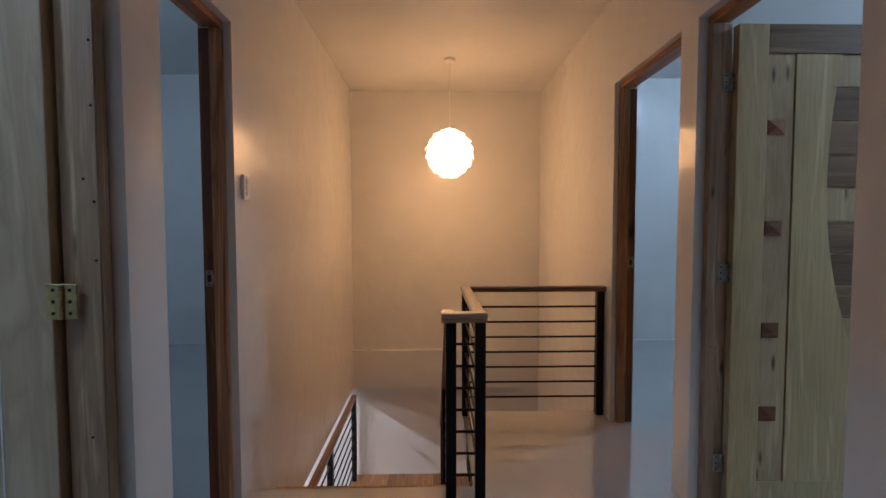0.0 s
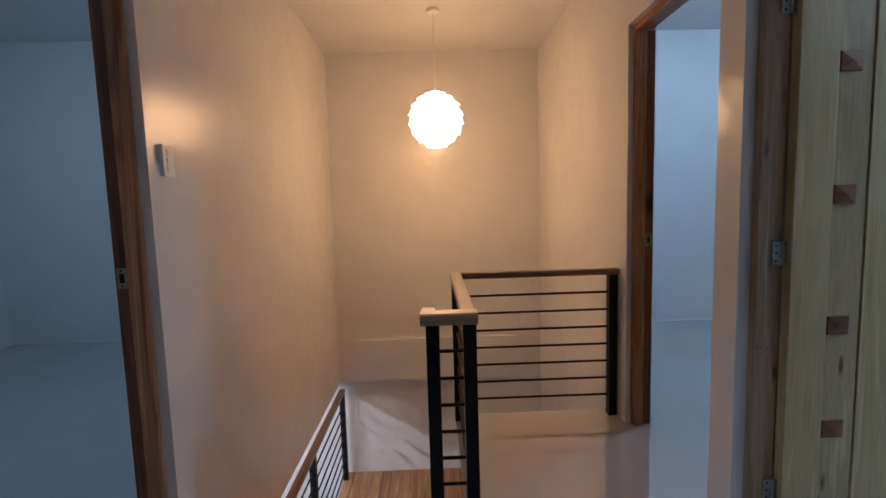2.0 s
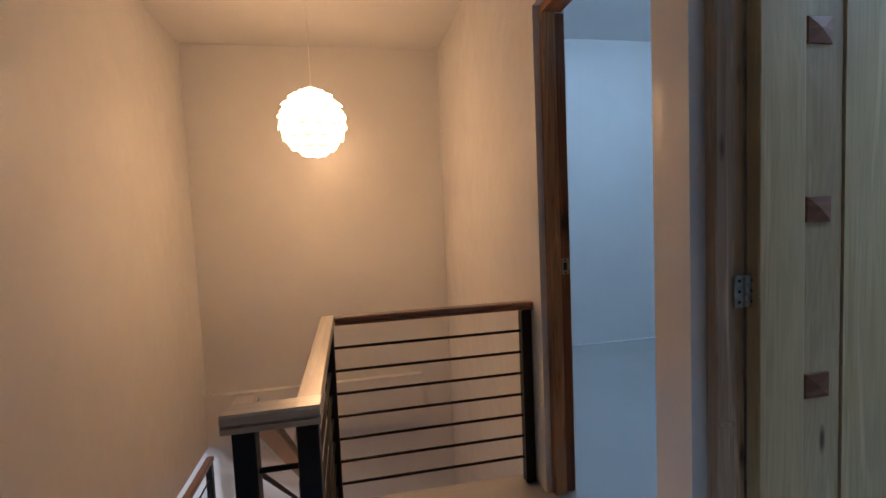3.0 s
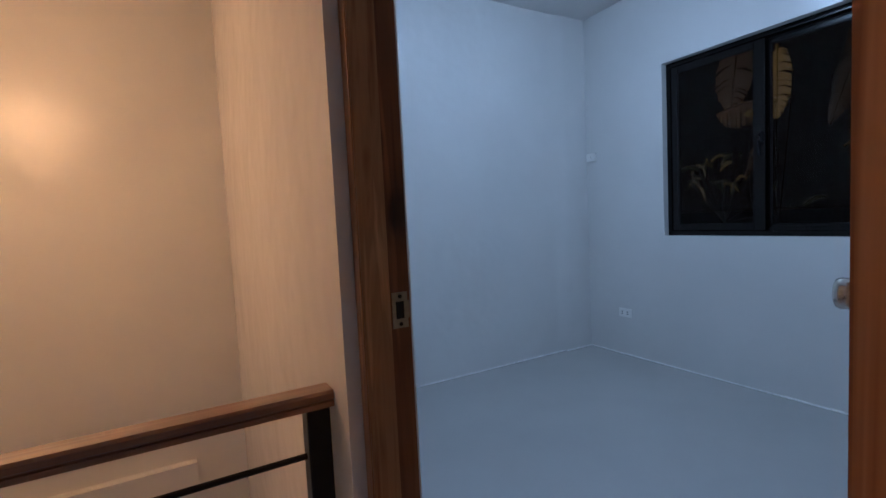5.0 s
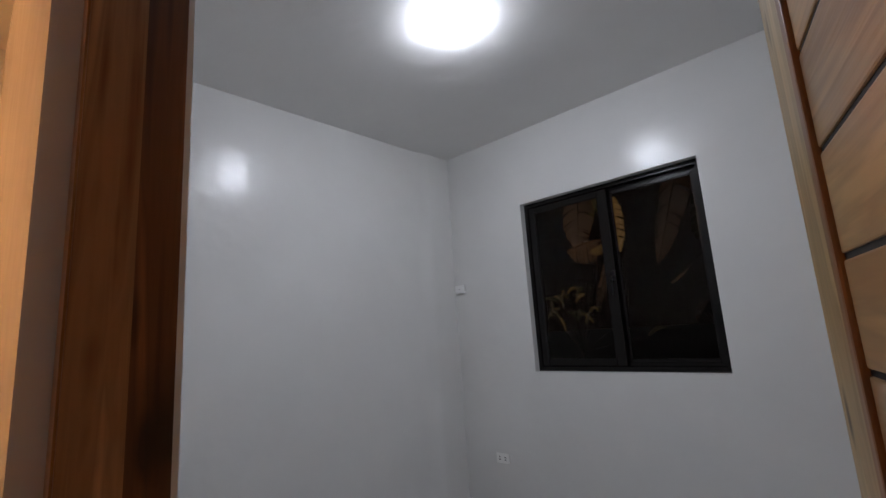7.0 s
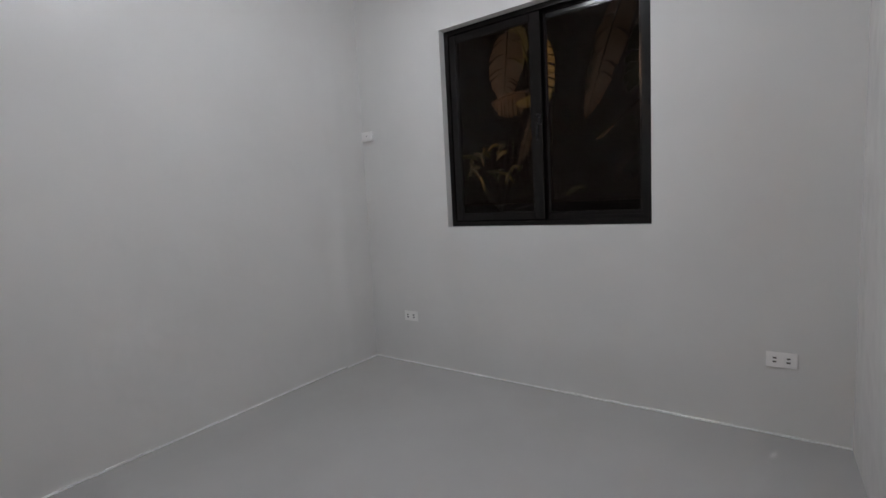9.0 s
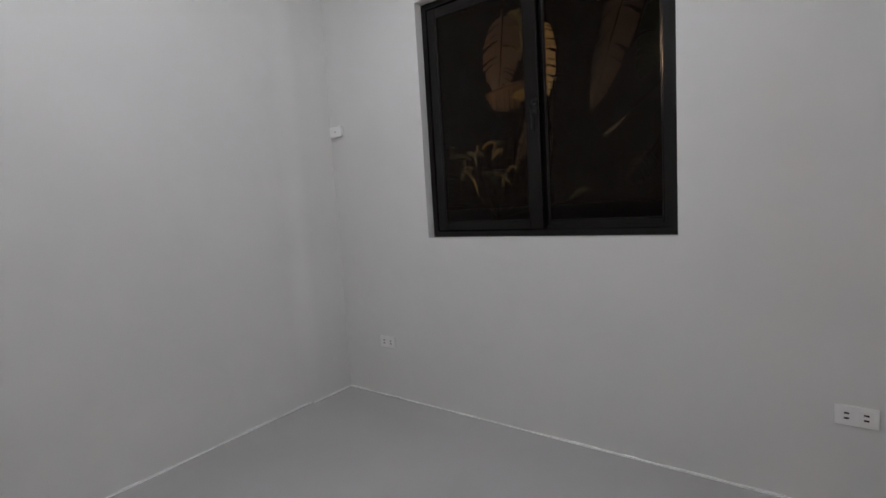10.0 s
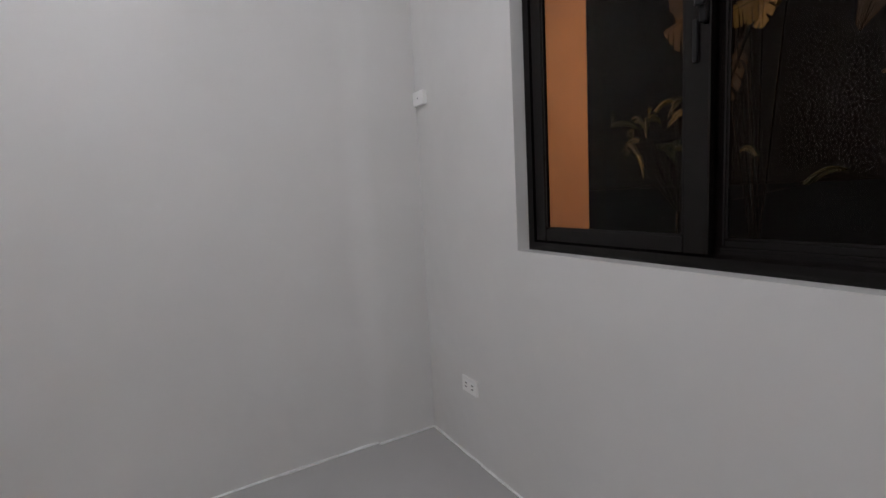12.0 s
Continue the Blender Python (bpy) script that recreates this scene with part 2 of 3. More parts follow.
def petal_glow(name, col, strength, centre):
    """Thin petals round a bulb: brightest against the globe, paler towards their lifted rims."""
    m = glow(name, col, strength)
    nt = m.node_tree
    tc, dist, fall = nt.nodes.new("ShaderNodeTexCoord"), nt.nodes.new("ShaderNodeVectorMath"), nt.nodes.new("ShaderNodeMapRange")
    dist.operation = "DISTANCE"
    dist.inputs[1].default_value = centre
    fall.inputs["From Min"].default_value, fall.inputs["From Max"].default_value = 0.190, 0.209
    fall.inputs["To Min"].default_value, fall.inputs["To Max"].default_value = strength, 0.9
    nt.links.new(tc.outputs["Object"], dist.inputs[0])
    nt.links.new(dist.outputs["Value"], fall.inputs["Value"])
    nt.links.new(fall.outputs["Result"], nt.nodes["Principled BSDF"].inputs["Emission Strength"])
    return m


M_PETAL = petal_glow("pendant_petals_lit", WARM, PENDANT * 1.15, (0, 0, 1.887))


# ---------------------------------------------------------------- mesh helpers
def link(name, bm, material, parent=None, smooth=False):
    me = bpy.data.meshes.new(name)
    bm.normal_update()
    bm.to_mesh(me)
    bm.free()
    for m in (material if isinstance(material, (list, tuple)) else [material]):
        me.materials.append(m)
    if smooth:
        for p in me.polygons:
            p.use_smooth = True
    ob = new(name, me)
    if parent is not None:
        ob.parent = parent
    return ob


def part(name, bm, material, parent, label="", smooth=False):
    ob = link(name, bm, material, parent, smooth)
    return tagged(ob, label) if label else ob


def thing(name, label, category, group="", at=(0, 0, 0)):
    ob = new(name)
    ob.empty_display_size = 0.05
    ob.location = at
    return tagged(ob, label, category, group)


def add_box(bm, x0, x1, y0, y1, z0, z1):
    m = Matrix.Translation(((x0 + x1) / 2, (y0 + y1) / 2, (z0 + z1) / 2)) @ Matrix.Diagonal((abs(x1 - x0), abs(y1 - y0), abs(z1 - z0), 1))
    return bmesh.ops.create_cube(bm, size=1, matrix=m)["verts"]


def box(x0, x1, y0, y1, z0, z1, bevel=0.0, seg=2):
    bm = bmesh.new()
    add_box(bm, x0, x1, y0, y1, z0, z1)
    if bevel:
        bmesh.ops.bevel(bm, geom=bm.edges[:], offset=bevel, segments=seg, affect="EDGES", profile=0.6)
    return bm


def boxes(rows):
    bm = bmesh.new()
    for r in rows:
        add_box(bm, *r)
    return bm


def rod(a, b, r, n=10, r2=None):
    bm = bmesh.new()
    a, b = Vector(a), Vector(b)
    q = (b - a).to_track_quat("Z", "Y").to_matrix().to_4x4()
    bmesh.ops.create_cone(bm, cap_ends=True, segments=n, radius1=r, radius2=r if r2 is None else r2, depth=(b - a).length,
                          matrix=Matrix.Translation((a + b) / 2) @ q)
    return bm


def lathe(profile, n=28, m=None):
    """Turned body round z from (radius, height) pairs."""
    bm = bmesh.new()
    rings = []
    for r, z in profile:
        rings.append([bm.verts.new((r * math.cos(2 * math.pi * i / n), r * math.sin(2 * math.pi * i / n), z)) for i in range(n)])
    for a, b in zip(rings, rings[1:]):
        for i in range(n):
            bm.faces.new((a[i], a[(i + 1) % n], b[(i + 1) % n], b[i]))
    bm.faces.new(rings[0][::-1])
    bm.faces.new(rings[-1])
    if m is not None:
        bm.transform(m)
    bmesh.ops.recalc_face_normals(bm, faces=bm.faces)
    return bm


def structure(name, bm, material, label, category):
    return tagged(link(name, bm, material), label, category, kind="structure")


# ---------------------------------------------------------------- plan
XL, XR = -1.016, 0.995          # hall faces past the first doors
XP = -0.84                     # face of the stepped-forward left wall
XR2, XL2 = 1.14, -1.16         # room faces
YF = 4.94                      # far wall
ZH, ZRM = 2.69, 2.85           # ceilings: hall, rooms
ZD = 2.145                     # door openings
ZB = -0.48                     # underside of the beams round the stairwell
ZLAND, ZLOW = -1.44, -3.10     # landing, lower floor
XW = 3.915                     # window wall face
YN, YC = 2.165, 4.97            # bedroom: near and far wall faces
TOP = 3.0

# floors
structure("floor", boxes([
    (XL2 - 0.01, XR2 + 0.01, -1.6, 2.15, -0.15, 0),
    (0.05, XR2 + 0.01, 2.15, 3.06, -0.15, 0),
    (XR2 + 0.01, XW + 0.15, -1.6, YC + 0.1, -0.15, 0),
    (-4.2, XL2 - 0.01, -1.6, YF + 0.05, -0.15, 0),
]), M_FLOOR, "pale grey glossy coated floor of landing and bedrooms", "floor")

# walls
wr = boxes([
    (XR, XR2, -1.6, 1.20, -0.1, TOP),
    (XR, XR2, 1.20, 1.97, ZD, TOP),
    (XR, XR2, 1.97, 2.106, -0.1, TOP),
    (XR, XR2, 2.106, 2.884, ZD, TOP),
    (XR, XR2, 2.884, YF + 0.15, ZLOW, TOP),
])
structure("wall_right", wr, M_WALL, "white semi-gloss painted wall with two doorways", "wall")
structure("wall_left", boxes([
    (XL2, XL, 2.043, YF, ZB, TOP),
    (XL2, XL, 1.20, 2.043, ZD, TOP),
    (XL2, XP, 1.05, 1.20, -0.1, TOP),
    (XP - 0.16, XP, 0.25, 1.05, ZD, TOP),
    (XP - 0.16, XP, -1.6, 0.25, -0.1, TOP),
]), M_WALL, "white semi-gloss painted wall with two doorways", "wall")
structure("wall_far", boxes([
    (-4.35, XR, YF, YF + 0.15, ZLOW, TOP),
    (XL - 0.004, 0.74, YF - 0.055, YF, ZB, -0.07),
]), M_WALL, "white painted end wall above the stairwell with a beam ledge", "wall")
structure("wall_back", boxes([(-4.35, XW + 0.15, -1.75, -1.6, -0.15, TOP)]), M_WALL, "plain white painted wall closing the landing", "wall")
WY0, WY1, WZ0, WZ1 = 2.97, 4.234, 0.993, 2.258
structure("wall_window", boxes([
    (XW, XW + 0.15, -1.6, WY0, -0.15, TOP),
    (XW, XW + 0.15, WY1, YC + 0.15, -0.15, TOP),
    (XW, XW + 0.15, WY0, WY1, -0.15, WZ0),
    (XW, XW + 0.15, WY0, WY1, WZ1, TOP),
]), M_WALL, "white painted bedroom wall with one window opening", "wall")
structure("wall_bedroom_far", boxes([
    (XR2, XW, YC + 0.022, YC + 0.15, -0.15, TOP),
    (3.68, XW, YC, YC + 0.022, -0.1, TOP),
]), M_WALL, "white painted bedroom wall with a shallow corner pilaster", "wall")
bm = bmesh.new()                         # trowelled edge of the pilaster
pts = [(3.52 + 0.16 * k / 12, YC + 0.011 + 0.011 * math.cos(math.pi * k / 12)) for k in range(13)] + [(3.68, YC + 0.022)]
lo, hi = [bm.verts.new((x, y, -0.1)) for x, y in pts], [bm.verts.new((x, y, TOP)) for x, y in pts]
for k in range(14):
    bm.faces.new((lo[k], lo[(k + 1) % 14], hi[(k + 1) % 14], hi[k]))
bmesh.ops.recalc_face_normals(bm, faces=bm.faces)
structure("pilaster_edge", bm, M_WALL, "rounded plaster edge of the corner pilaster", "wall")
structure("wall_bedroom_near", boxes([(XR2, 1.5, 2.02, 2.10, -0.1, TOP), (1.5, XW, 2.02, YN, -0.1, TOP)]), M_WALL, "white painted partition between two bedrooms", "wall")
structure("wall_left_room_side", boxes([(-4.35, -4.2, -1.6, YF, -0.15, TOP)]), M_WALL, "white painted outer wall of the side rooms", "wall")
structure("wall_left_partition", boxes([(-4.2, XL2, 1.08, 1.20, -0.1, TOP)]), M_WALL, "white painted partition between two side rooms", "wall")

# ceilings
structure("ceiling_hall", boxes([(XL2 + 0.02, XR2 - 0.02, -1.6, YF + 0.02, ZH, TOP + 0.05)]), M_CEIL, "white painted flat ceiling over the landing", "ceiling")
structure("ceiling_bedroom", boxes([(XR2 - 0.02, XW + 0.15, -1.6, YC + 0.15, ZRM, TOP + 0.05)]), M_CEIL, "white painted flat bedroom ceiling", "ceiling")
structure("ceiling_side_rooms", boxes([(-4.35, XL2 + 0.02, -1.6, YF + 0.02, ZRM, TOP + 0.05)]), M_CEIL, "white painted flat ceiling of the side rooms", "ceiling")

# fillet of grout along the foot of the bedroom walls
bm = bmesh.new()
rng = random.Random(4)
y = YN + 0.001
while y < YC - 0.02:
    w = 0.009 + rng.random() * 0.005
    y2 = min(y + 0.05 + rng.random() * 0.12, YC - 0.001)
    add_box(bm, XW - w, XW - 0.001, y, y2, 0.0, 0.004 + rng.random() * 0.004)
    y = y2
x = XR2 + 0.002
while x < XW - 0.02:
    w = 0.009 + rng.random() * 0.005
    x2 = min(x + 0.05 + rng.random() * 0.12, XW - 0.012)
    yy = YC if x2 > 3.66 else YC + 0.022
    add_box(bm, x, x2, yy - w, yy - 0.001, 0.0, 0.004 + rng.random() * 0.004)
    x = x2
structure("trim", bm, M_CAULK, "uneven white grout fillet along the wall foot", "trim")

# ---------------------------------------------------------------- stairwell
structure("stair_landing", boxes([(XL, XR, 3.90, YF, ZLAND - 0.12, ZLAND - 0.02), (XL - 0.12, -0.935, 2.3, 3.88, ZLAND - 0.12, ZLAND - 0.004)]), M_WALL,
          "white concrete half-landing slab under timber boards", "landing")
lowfloor = structure("lower_floor", boxes([(-4.35, XR2, -1.0, YF, ZLOW - 0.1, ZLOW)]), M_FLOOR, "pale grey floor of the lower storey", "floor")
structure("lower_wall", boxes([(-4.5, -4.35, -1.0, YF, ZLOW, -0.15), (-4.35, XR2, -1.15, -1.0, ZLOW, -0.15)]), M_WALL, "white painted walls of the lower storey", "wall")
structure("beam_left", boxes([(XL2, XL - 0.004, -1.0, 2.04, ZB, -0.152)]), M_WALL, "white painted floor beam beside the stairs", "beam")

stairs = tagged(new("staircase"), "straight timber-tread stair flight with white risers going down", "stairs")
RISE, GO = 0.18, 0.25
for i in range(7):
    zt, y0 = -RISE * (i + 1), 2.15 + GO * i
    part("tread", box(-0.93, 0.035, y0 - 0.02, y0 + GO, zt - 0.035, zt, 0.004), M_TREAD, stairs, "varnished brown timber tread")
    part("riser", box(-0.925, -0.03, y0, y0 + 0.02, zt, zt + RISE - 0.036), M_WALL, stairs, "white painted riser")
part("riser", box(-0.925, -0.03, 3.9, 3.92, ZLAND, ZLAND + RISE - 0.036), M_WALL, stairs, "white painted riser")
bm = bmesh.new()
vs = [bm.verts.new(p) for p in ((-0.92, 2.17, -0.2), (-0.92, 3.9, -1.46), (-0.92, 3.9, -1.62), (-0.92, 2.17, -0.38),
                                (-0.05, 2.17, -0.2), (-0.05, 3.9, -1.46), (-0.05, 3.9, -1.62), (-0.05, 2.17, -0.38))]
for f in ((0, 1, 2, 3), (7, 6, 5, 4), (0, 4, 5, 1), (1, 5, 6, 2), (2, 6, 7, 3), (3, 7, 4, 0)):
    bm.faces.new([vs[k] for k in f])
part("stringer", bm, M_WALL, stairs, "white painted stair soffit")
part("nosing", box(-0.905, -0.02, 2.150, 2.168, -0.03, 0.001, 0.002), M_TREAD, stairs, "brown timber nosing on the top step")

boards = tagged(new("landing_boards"), "narrow varnished timber boards covering the half-landing", "floorboards", kind="structure")
BW = 0.095
xb, i = XL + 0.002, 0
while xb < XR - 0.01:
    x2 = min(xb + BW, XR - 0.002)
    part("plank", box(xb + 0.001, x2 - 0.001, 3.88, YF - 0.03, ZLAND - 0.02, ZLAND, 0.0015, 1), M_TREAD, boards)
    xb = x2


# ---------------------------------------------------------------- railings
def post(parent, x, y, z0, z1, w=0.048):
    p = part("post", box(x - w / 2, x + w / 2, y - w / 2, y + w / 2, z0, z1, 0.004), M_BLACK, parent)
    return p


def handrail(parent, a, b, w=0.06, h=0.034, mt=None):
    """Moulded rail from a to b (centres of its underside): a rounded cap on a narrower fillet."""
    a, b = Vector(a), Vector(b)
    d = b - a
    along_x = abs(d.x) > abs(d.y)
    L = d.length
    bm = bmesh.new()
    prof = [(-w * 0.47, 0), (-w * 0.47, h * 0.30), (-w * 0.40, h * 0.36), (-w * 0.40, h * 0.42), (-w / 2, h * 0.5), (-w / 2, h * 0.84), (-w * 0.42, h), (w * 0.42, h), (w / 2, h * 0.84), (w / 2, h * 0.5), (w * 0.40, h * 0.42), (w * 0.40, h * 0.36), (w * 0.47, h * 0.30), (w * 0.47, 0)]
    rot = d.to_track_quat("Y", "Z").to_matrix().to_4x4()
    ra = [bm.verts.new((px, 0, pz)) for px, pz in prof]
    rb = [bm.verts.new((px, L, pz)) for px, pz in prof]
    n = len(prof)
    for i in range(n):
        bm.faces.new((ra[i], ra[(i + 1) % n], rb[(i + 1) % n], rb[i]))
    bm.faces.new(ra[::-1])
    bm.faces.new(rb)
    bm.transform(Matrix.Translation(a) @ rot)
    bmesh.ops.recalc_face_normals(bm, faces=bm.faces)
    return part("handrail", bm, mt or (M_RAIL if along_x else M_RAIL_Y), parent, "moulded timber handrail in a paler tone" if mt else "varnished brown moulded timber handrail")


BARS = [0.121 + 0.1008 * i for i in range(7)]
rail = tagged(new("stair_railing"), "black steel bar railing with brown timber handrail round the stairwell", "railing")
ZR = 0.828
post(rail, -0.062, 2.035, 0.0, ZR)
post(rail, 0.070, 2.035, 0.0, ZR)
post(rail, 0.070, 3.0, 0.0, ZR)
post(rail, 0.962, 3.0, 0.0, ZR)
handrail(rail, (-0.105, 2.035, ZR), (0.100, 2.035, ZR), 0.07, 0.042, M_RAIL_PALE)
handrail(rail, (0.070, 2.071, ZR + 0.001), (0.070, 3.03, ZR + 0.001), mt=M_RAIL_LIT_Y)
handrail(rail, (0.101, 3.0, ZR), (0.994, 3.0, ZR))
handrail(rail, (-0.075, 2.071, ZR + 0.004), (-0.075, 2.13, ZR + 0.004), 0.055, mt=M_RAIL_LIT_Y)
for z in BARS:
    part("bar", rod((-0.04, 2.035, z), (0.048, 2.035, z), 0.0065), M_BLACK, rail)
    part("bar", rod((0.070, 2.058, z), (0.070, 2.978, z), 0.0065), M_BLACK, rail)
    part("bar", rod((0.092, 3.0, z), (0.94, 3.0, z), 0.0065), M_BLACK, rail)
# the part that goes down with the flight
SL = -RISE / GO
srail = tagged(new("sloping_stair_railing"), "black steel railing sloping down beside the stair flight", "railing")
handrail(srail, (-0.062, 2.13, ZR - 0.02), (-0.062, 3.88, ZR - 0.02 + SL * 1.75), 0.055)
for yy in (3.0, 3.86):
    post(srail, -0.062, yy, -RISE * (int((yy - 2.15) / GO) + 1), ZR - 0.03 + SL * (yy - 2.13))
for z in BARS:
    part("bar", rod((-0.062, 2.06, z), (-0.062, 3.86, z + SL * 1.8), 0.0065), M_BLACK, srail)

lrail = tagged(new("landing_railing"), "black steel guard railing with timber handrail on the half-landing", "railing")
XG = XL + 0.028
for yy in (2.6, 3.68, 4.79):
    post(lrail, XG, yy, ZLAND - 0.004, ZB - 0.082)
handrail(lrail, (XG, 2.5, ZB - 0.082), (XG, 4.83, ZB - 0.082), 0.055)
for k in range(7):
    z = ZLAND + 0.11 + k * 0.107
    part("bar", rod((XG, 2.6, z), (XG, 4.79, z), 0.0065), M_BLACK, lrail)


# ---------------------------------------------------------------- doors
def door_frame(name, y0, y1, xa, xb, xstop, material, head_mat, strike_side=None, label=""):
    """Rebated timber frame in an opening y0..y1 of a wall that faces x; xa..xb its depth, the stop lies between xa and xstop."""
    f = tagged(new(name), label, "door frame", kind="structure")
    t1, t2 = 0.036, 0.022
    for side, yo in (("near", y0), ("far", y1)):
        s = 1 if side == "near" else -1
        bm = bmesh.new()
        add_box(bm, min(xa, xstop), max(xa, xstop), min(yo, yo + s * t1), max(yo, yo + s * t1), 0.002, ZD - t1)
        bmesh.ops.bevel(bm, geom=bm.edges[:], offset=0.0025, segments=2, affect="EDGES")
        part("jamb", bm, material, f)
        bm = bmesh.new()
        add_box(bm, min(xb, xstop), max(xb, xstop), min(yo, yo + s * t2), max(yo, yo + s * t2), 0.002, ZD - t1)
        bmesh.ops.bevel(bm, geom=bm.edges[:], offset=0.0025, segments=2, affect="EDGES")
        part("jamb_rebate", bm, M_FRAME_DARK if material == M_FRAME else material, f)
    bm = bmesh.new()
    add_box(bm, min(xa, xstop), max(xa, xstop), y0, y1, ZD - t1, ZD)
    add_box(bm, min(xb, xstop), max(xb, xstop), y0, y1, ZD - t2, ZD)
    bmesh.ops.bevel(bm, geom=bm.edges[:], offset=0.0025, segments=1, affect="EDGES")
    part("head", bm, head_mat, f)
    if strike_side is not None:
        yo, s = (y0, 1) if strike_side == "near" else (y1, -1)
        xm = (xstop + xb) / 2
        ys = yo + s * t2
        p = part("strike_plate", boxes([
            (xm - 0.016, xm + 0.016, min(ys, ys + s * 0.003), max(ys, ys + s * 0.003), 1.046, 1.064),
            (xm - 0.016, xm + 0.016, min(ys, ys + s * 0.003), max(ys, ys + s * 0.003), 0.994, 1.012),
            (xm - 0.016, xm - 0.009, min(ys, ys + s * 0.003), max(ys, ys + s * 0.003), 1.012, 1.046),
            (xm + 0.009, xm + 0.020, min(ys, ys + s * 0.003), max(ys, ys + s * 0.003), 1.012, 1.046)]), M_BRASS2, f, "pale steel strike plate with a latch hole")
        part("latch_hole", box(xm - 0.009, xm + 0.009, min(ys, ys + s * 0.0012), max(ys, ys + s * 0.0012), 1.012, 1.046), M_DARK, p)
        for zz in (1.056, 1.002):
            part("screw", rod((xm, ys + s * 0.003, zz), (xm, ys + s * 0.0045, zz), 0.004, 8), M_DARK, p)
    return f


LBL = "brown stained timber door frame with grain and knots"
door_frame("door_frame_1", 2.106, 2.884, 1.023, 1.127, 1.080, M_FRAME, M_FRAME_Y, "far", LBL)
door_frame("door_frame_2", 1.20, 1.97, 1.037, 1.130, 1.088, M_FRAME_PALE, M_FRAME_Y, None, "weathered pale brown timber door frame with hinges")
door_frame("door_frame_3", 1.20, 2.043, -1.05, -1.15, -1.10, M_FRAME, M_FRAME_Y, "far", LBL)
door_frame("door_frame_4", 0.25, 1.05, -0.876, -0.972, -0.928, M_FRAME_PALE, M_FRAME_Y, None, "weathered pale brown timber door frame with hinges")


frame_r = bpy.data.objects["door_frame_2"]
part("peg", rod((1.042, 1.928, 0.735), (1.078, 1.929, 0.728), 0.0075, 12, 0.006), M_FRAME_PALE, frame_r, "short rounded timber peg on the jamb")


def hinge(parent, x, y, z, sx, h=0.078, w=0.030, mat_=None):
    """Butt hinge seen from the side that faces -y: two leaves and a knuckle."""
    mm = mat_ or M_BRASS
    p = part("hinge", box(x - w, x + w, y - 0.004, y - 0.0005, z - h / 2, z + h / 2, 0.001, 1), mm, parent, "worn metal butt hinge")
    for k in range(5):
        part("knuckle", rod((x, y - 0.007, z - h / 2 + k * h / 5 + 0.001), (x, y - 0.007, z - h / 2 + (k + 1) * h / 5 - 0.001), 0.006, 10), mm, p)
    for dx in (-0.018, 0.019):
        for dz in (-0.026, 0.0, 0.026):
            part("screw", rod((x + dx, y - 0.004, z + dz), (x + dx, y - 0.0052, z + dz), 0.004, 8), M_DARK, p)
    return p


def panel_from_curve(x_left, x_right, z0, z1, y0, y1, left_fn=None, right_fn=None, n=24):
    """Board in the xz plane whose left or right side follows a curve."""
    bm = bmesh.new()
    rows = []
    for i in range(n + 1):
        z = z0 + (z1 - z0) * i / n
        xl = left_fn(z) if left_fn else x_left
        xr = right_fn(z) if right_fn else x_right
        rows.append([bm.verts.new(p) for p in ((xl, y0, z), (xr, y0, z), (xr, y1, z), (xl, y1, z))])
    for a, b in zip(rows, rows[1:]):
        for k in range(4):
            bm.faces.new((a[k], a[(k + 1) % 4], b[(k + 1) % 4], b[k]))
    bm.faces.new(rows[0][::-1])
    bm.faces.new(rows[-1])
    bmesh.ops.recalc_face_normals(bm, faces=bm.faces)
    return bm


def stud(parent, x, y, z, s=0.037):
    """Square pyramid boss on the face that looks along -y."""
    bm = bmesh.new()
    q = [bm.verts.new((x + a * s, y, z + b * s * 0.86)) for a, b in ((-1, -1), (1, -1), (1, 1), (-1, 1))]
    r = [bm.verts.new((x + a * s * 0.94, y - 0.005, z + b * s * 0.82)) for a, b in ((-1, -1), (1, -1), (1, 1), (-1, 1))]
    t = bm.verts.new((x, y - 0.011, z))
    for i in range(4):
        j = (i + 1) % 4
        bm.faces.new((q[i], q[j], r[j], r[i]))
        bm.faces.new((r[i], r[j], t))
    bm.faces.new(q[::-1])
    bmesh.ops.recalc_face_normals(bm, faces=bm.faces)
    return part("stud", bm, M_STUD, parent, "dark brown pyramid stud")


# carved door into the near right-hand room, standing open; local x from the hinge, face along -y
def carved_leaf(width, stud_z):
    d = thing("carved_door", "pale timber door with pyramid studs and curved plank panel, open", "door")
    T = 0.04
    H0, H1 = 0.012, 2.092
    curve = lambda z: 0.395 + 0.085 * ((z - 1.45) / 0.58) ** 2 if z < 1.45 else 0.395 + 0.05 * ((z - 1.45) / 0.52) ** 2
    part("core", box(0.01, width - 0.01, 0.016, T - 0.002, H0 + 0.01, H1 - 0.01), M_STRIP, d)
    part("stile", box(0.0, 0.128, 0.0, T, H0, H1, 0.003), M_LEAF, d, "pale timber hinge stile")
    part("top_rail", box(0.1285, width, 0.002, T, 1.972, H1, 0.003), M_PLANK, d, "dark brown top rail")
    part("bottom_rail", box(0.1285, width, 0.002, T, H0, 0.145, 0.003), M_LEAF, d)
    part("stud_board", box(0.129, 0.244, 0.007, 0.017, 0.146, 1.971, 0.002), M_STRIP, d)
    part("curved_board", panel_from_curve(0.250, 0, 0.146, 1.970, 0.004, 0.017, right_fn=lambda z: min(curve(z), width - 0.1)), M_LEAF, d, "pale board with a curved edge")
    zs = [0.146] + [0.295 + 0.14 * k for k in range(12)] + [1.970]
